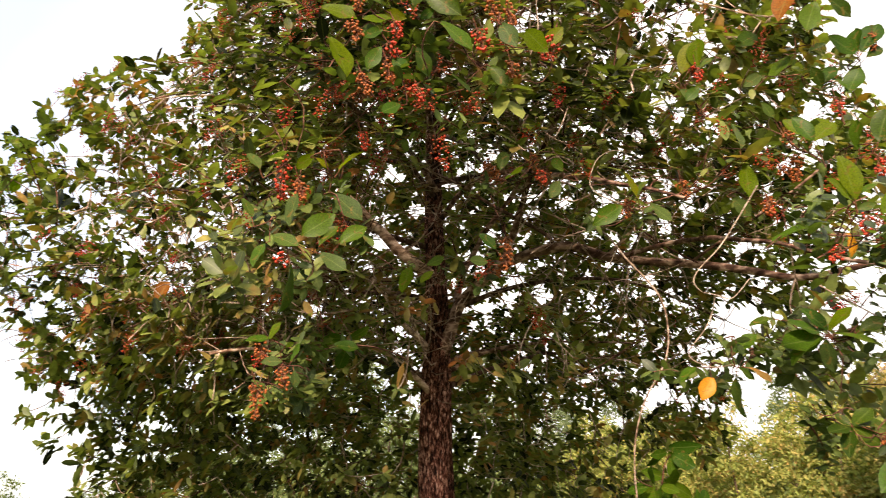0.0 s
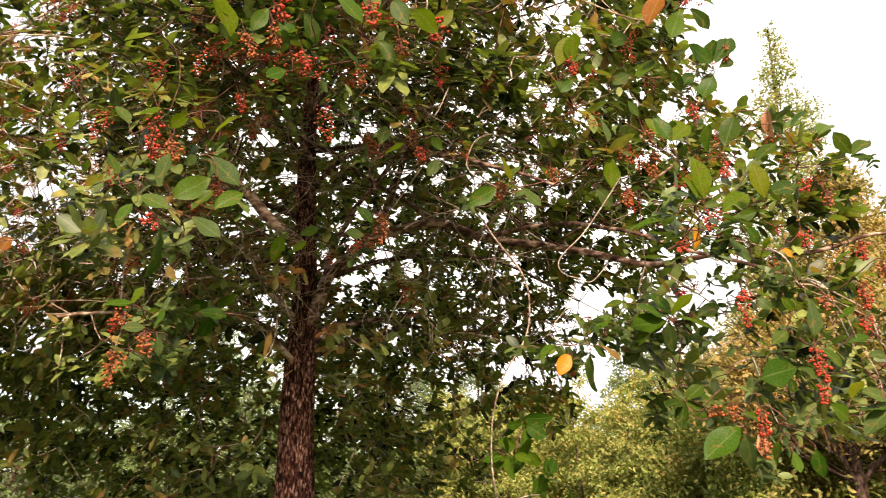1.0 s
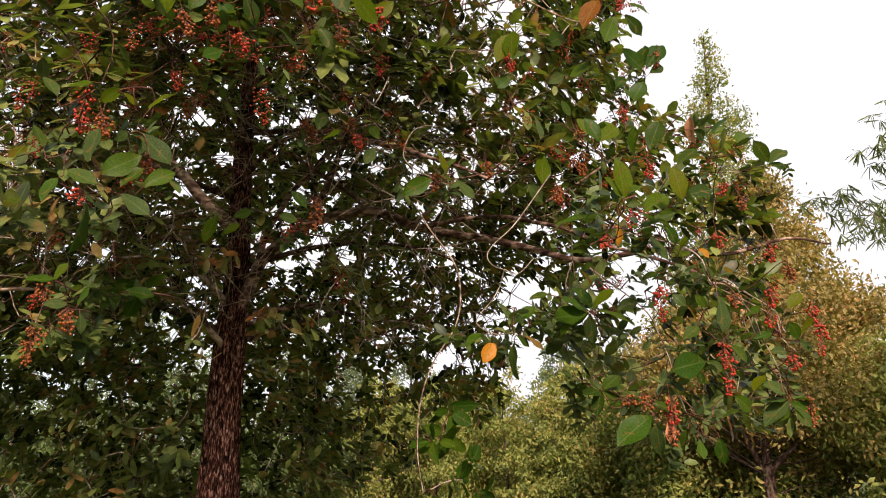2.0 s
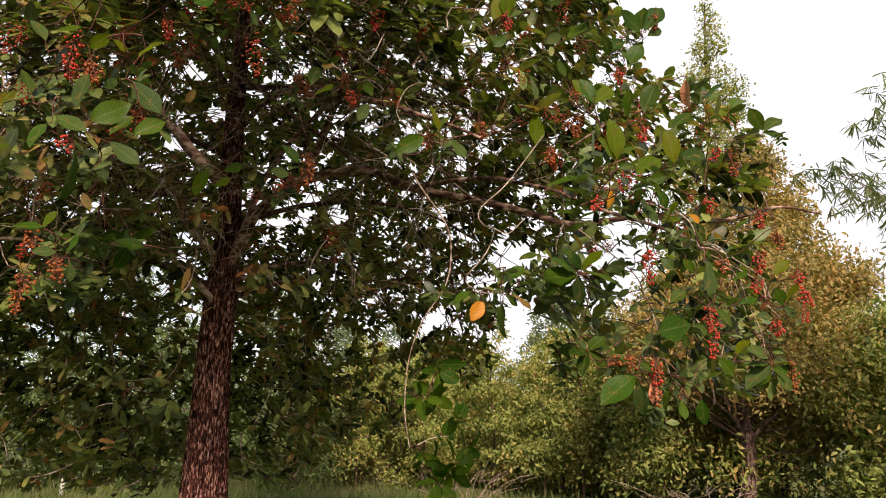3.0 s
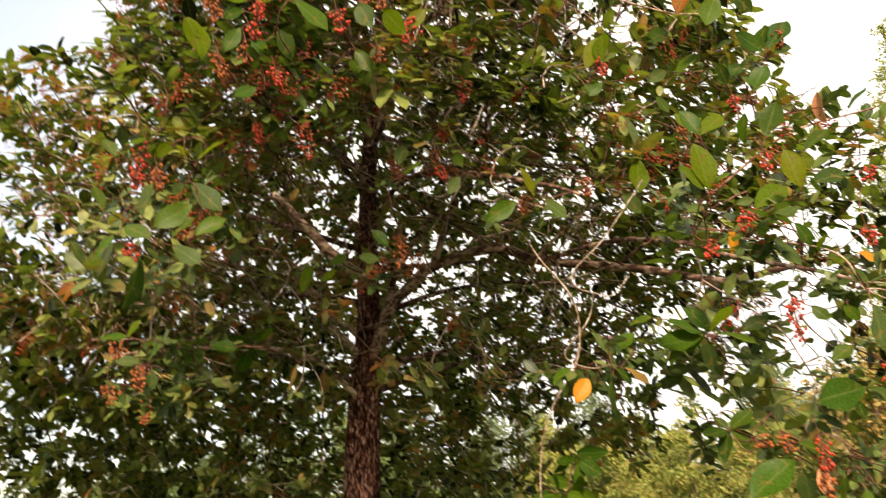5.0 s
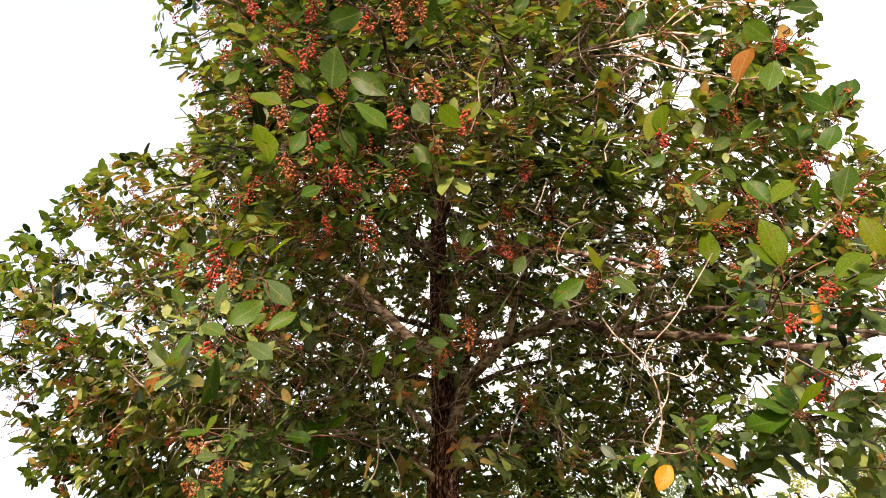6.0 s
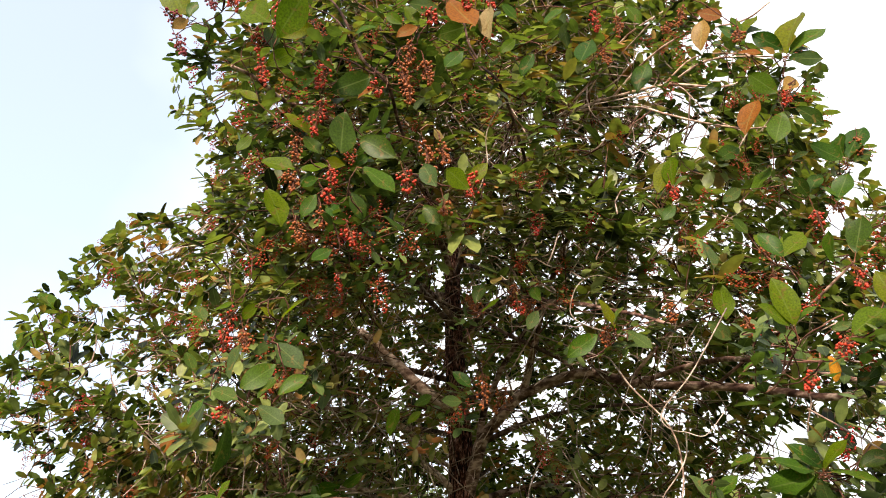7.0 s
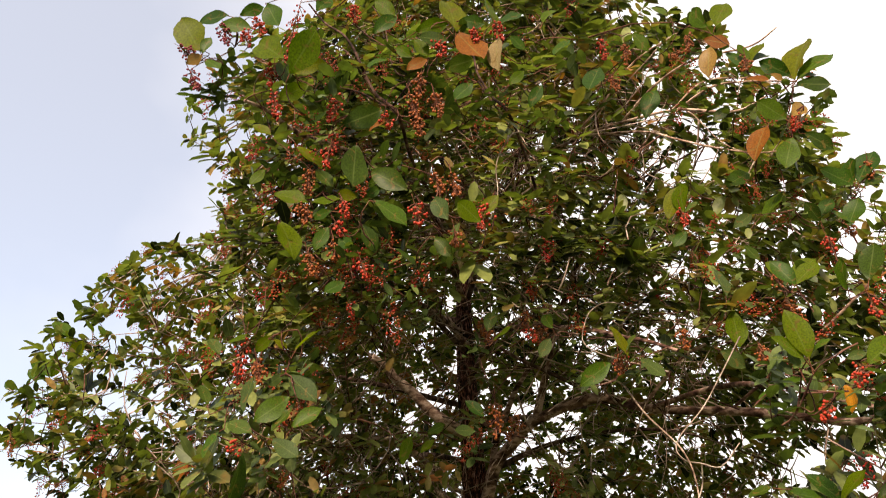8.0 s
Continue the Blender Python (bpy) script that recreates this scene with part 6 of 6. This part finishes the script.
def again(ob, az, dist, turn, scale):
    c = copy_thing(ob, polar(az, dist, 0.0, turn))
    c.scale = (scale, scale, scale)
    return c


put(wood_tree("tall_tree", "tall slender tree with sparse olive-brown foliage", "tree", 3, 12.2, 1.9, 1.5, OLIVE, 34000, 0.075, 0.95, 150, 0.12), 39.4, 17)
put(wood_tree("rusty_tree", "bushy tree with rusty olive foliage and dark trunk", "tree", 4, 7.3, 2.3, 1.0, RUST, 40000, 0.085, 0.7, 170, 0.13), 42.2, 15)
forked = put(wood_tree("rusty_tree", "low rusty olive tree with forked trunk", "tree", 5, 4.6, 2.2, 2.05, RUST, 22000, 0.075, 0.6, 100, 0.12), 40.0, 13)
for points, thick in (([(0.03, 0, 1.15), (0.25, -0.1, 1.5), (0.62, -0.2, 1.85), (0.95, -0.2, 2.4)], 0.05), ([(0.05, 0, 1.35), (-0.2, -0.1, 1.7), (-0.45, -0.1, 2.2), (-0.5, 0, 2.8)], 0.045),
                      ([(0.25, -0.1, 1.5), (0.7, -0.3, 1.55), (1.1, -0.4, 1.75), (1.5, -0.4, 1.8)], 0.018), ([(0.05, 0, 0.95), (0.45, -0.3, 1.15), (0.85, -0.5, 1.2), (1.3, -0.5, 1.4)], 0.014)):
    line = smooth_path(points, 6)
    part("limb", mesh_of("limb", *tube(line, np.linspace(thick, thick * 0.4, len(line)), 7, 0.06, 3.0), BG_BARK), forked)

bush = put(wood_tree("olive_bush", "olive green bush in a dense thicket", "bush", 21, 2.9, 1.7, 0.15, OLIVE, 16000, 0.078, 0.45, 70, 0.05), 14, 17)
bush2 = put(wood_tree("olive_bush", "olive green bush in a dense thicket", "bush", 22, 3.2, 1.5, 0.2, OLIVE, 16000, 0.078, 0.55, 70, 0.05), 20, 18)
for ob in (bush, bush2):
    tagged(ob, group="thicket bushes")
for k, (az, dist, sc) in enumerate([(9, 18, 0.8), (17, 19, 1.15), (23.5, 17, 0.75), (27, 16, 1.1), (30.5, 17.5, 1.2), (34, 15, 1.15), (37, 18, 1.3), (12, 21, 1.15), (25, 21, 1.1), (32, 21, 1.35), (47, 14, 1.2), (52, 13, 1.2)]):
    again((bush, bush2)[k % 2], az, dist, 67 * k, sc)

dark_bush = put(wood_tree("green_bush", "deep green bush behind the berry tree", "bush", 31, 3.4, 1.9, 0.2, DEEP, 8000, 0.1, 0.5, 60, 0.06), -4, 17)
tagged(dark_bush, group="green bushes")
for k, (az, dist, sc) in enumerate([(-9, 19, 0.75), (-14, 17, 0.8), (-19, 20, 0.9), (2, 19, 0.75), (6, 16, 0.7), (-25, 19, 0.55), (-31, 22, 0.65)]):
    again(dark_bush, az, dist, 40 + 77 * k, sc)

far_tree = put(wood_tree("far_tree", "grey-green tree in the distance, haze put into its colour", "tree", 41, 8.5, 2.6, 1.0, GREY, 9000, 0.16, 0.7, 80, 0.12), 26.5, 36)
far_tree2 = put(wood_tree("far_tree", "grey-green tree in the distance, haze put into its colour", "tree", 42, 7.0, 3.0, 1.0, GREY, 9000, 0.16, 0.55, 80, 0.12), 31, 34)
for ob in (far_tree, far_tree2):
    tagged(ob, group="far trees")
for k, (az, dist, sc) in enumerate([(35, 38, 1.1), (19, 42, 0.8), (14, 38, 0.9), (8, 36, 1.0), (3, 40, 1.15), (-2, 35, 0.9), (-7, 33, 1.0), (-12, 38, 1.0), (-18, 36, 0.8), (41, 40, 1.1), (48, 36, 1.0)]):
    again((far_tree, far_tree2)[k % 2], az, dist, 51 * k, sc)


sapling = put(wood_tree("sapling", "slim young tree rising out of the thicket", "tree", 61, 3.9, 0.75, 0.8, OLIVE, 3500, 0.08, 0.6, 34, 0.03), 21.5, 16)
tagged(sapling, group="saplings")
for k, (az, dist, sc) in enumerate([(16, 15.5, 0.85), (28.5, 15, 0.95), (33, 14, 0.8), (11, 16.5, 0.9), (25.5, 15, 0.7), (36, 16, 1.1)]):
    again(sapling, az, dist, 83 * k, sc)


def dry_shrub(az, dist, seed):
    """A low tangle of bare pale twigs."""
    r = np.random.default_rng(seed)
    ob = tagged(new("dry_shrub"), "low dry shrub of bare pale twigs", "shrub", "dry shrubs")
    n = 16
    a = np.stack([r.normal(size=n) * 0.06, r.normal(size=n) * 0.06, np.full(n, -0.05)], 1)
    b = np.stack([r.normal(size=n) * 0.65, r.normal(size=n) * 0.45, r.uniform(0.3, 0.75, n)], 1)
    part("stem", twig_tubes("stem", a, (a + b) / 2 + np.stack([a[:, 0], a[:, 1], np.full(n, 0.3)], 1), b, np.full(n, 0.006), np.full(n, 0.003), TWIG, 6, 5), ob)
    c = b[r.integers(0, n, 40)]
    d = c + r.normal(size=(40, 3)) * (0.25, 0.25, 0.15)
    tagged(part("twigwork", twig_tubes("twigwork", c * 0.8, (c + d) / 2, d, np.full(40, 0.003), np.full(40, 0.002), TWIG, 4, 4), ob), kind="stuff")
    ob.matrix_basis = polar(az, dist)


dry_shrub(20.0, 12.5, 3)
dry_shrub(37.0, 11.5, 4)


def bamboo():
    ob = tagged(new("bamboo"), "arching bamboo culms with drooping narrow leaves", "bamboo")
    r = np.random.default_rng(9)
    p_, d_, n_ = [], [], []
    for k in range(7):
        lean = np.array([-0.8 - 0.05 * k, -0.1 + 0.35 * math.sin(k * 1.7), 0])
        h = 4.55 + 0.4 * (k % 4)
        pts = [(0.1 * k, 0.1 * (k % 3), -0.2), np.array([0.1 * k, 0.1 * (k % 3), h * 0.55]) + lean * 0.2, np.array([0.1 * k, 0, h * 0.9]) + lean * 0.9, np.array([0.1 * k, 0, h * 0.98]) + lean * 1.8]
        line = smooth_path(pts, 10)
        v, f = tube(line, np.linspace(0.018, 0.003, len(line)), 7)
        part("culm", mesh_of("culm", v, f, TWIG), ob)
        for q in line[10:]:
            for j in range(2):
                c = q + r.normal(size=3) * (0.16, 0.16, 0.1)
                n = 7
                p_.append(np.tile(c, (n, 1)))
                d_.append(unit(r.normal(size=(n, 3)) * (1, 1, 0.6) + (0, 0, -1.15)))
                n_.append(r.normal(size=(n, 3)))
    p_, d_, n_ = np.concatenate(p_), np.concatenate(d_), np.concatenate(n_)
    n_ = unit(n_ - (n_ * d_).sum(1)[:, None] * d_)
    part("foliage", blades("foliage", p_, d_, n_, r.uniform(0.13, 0.24, len(p_)), sliver, BAMBOO), ob)
    ob.matrix_basis = pose(8.6, 6.35, 0)


bamboo()


def grass():
    r = np.random.default_rng(15)
    n = 26000
    az, dist = np.radians(r.uniform(-36, 56, n)), r.uniform(9, 24, n)
    p = np.stack([np.sin(az) * dist, np.cos(az) * dist, np.full(n, -0.03)], 1)
    d = unit(r.normal(size=(n, 3)) * 0.45 + (0, 0, 1))
    nm = r.normal(size=(n, 3))
    nm = unit(nm - (nm * d).sum(1)[:, None] * d)
    m = bg_leaves("grass blades", [(0.0, (0.06, 0.09, 0.025)), (0.6, (0.1, 0.12, 0.04)), (1.0, (0.22, 0.18, 0.08))])
    tagged(new("grass", blades("grass", p, d, nm, r.uniform(0.12, 0.38, n), leaf_template(1, 0.35, 0.2, 0.2, 0.07), m)), "rough yellowish green grass", "grass", kind="stuff")


grass()


def post():
    m, n, l, b = material("weathered pale wood", 0.9)
    t = noise_node(n, l, 14.0, 5.0, (1, 1, 0.2))
    r = ramp(n, [(0.3, (0.22, 0.2, 0.17)), (0.7, (0.45, 0.42, 0.38))])
    l.new(t.outputs["Fac"], r.inputs["Fac"])
    l.new(r.outputs["Color"], b.inputs["Base Color"])
    v, f = tube([(0, 0, -0.2), (0, 0, 0.15), (0.01, 0, 0.28), (0.01, 0, 0.3)], [0.05, 0.045, 0.04, 0.025], 10)
    ob = tagged(new("fence_post", mesh_of("fence_post", v, f, m)), "short weathered pale post in the grass", "post")
    ob.matrix_basis = polar(-9.6, 15.5)


post()
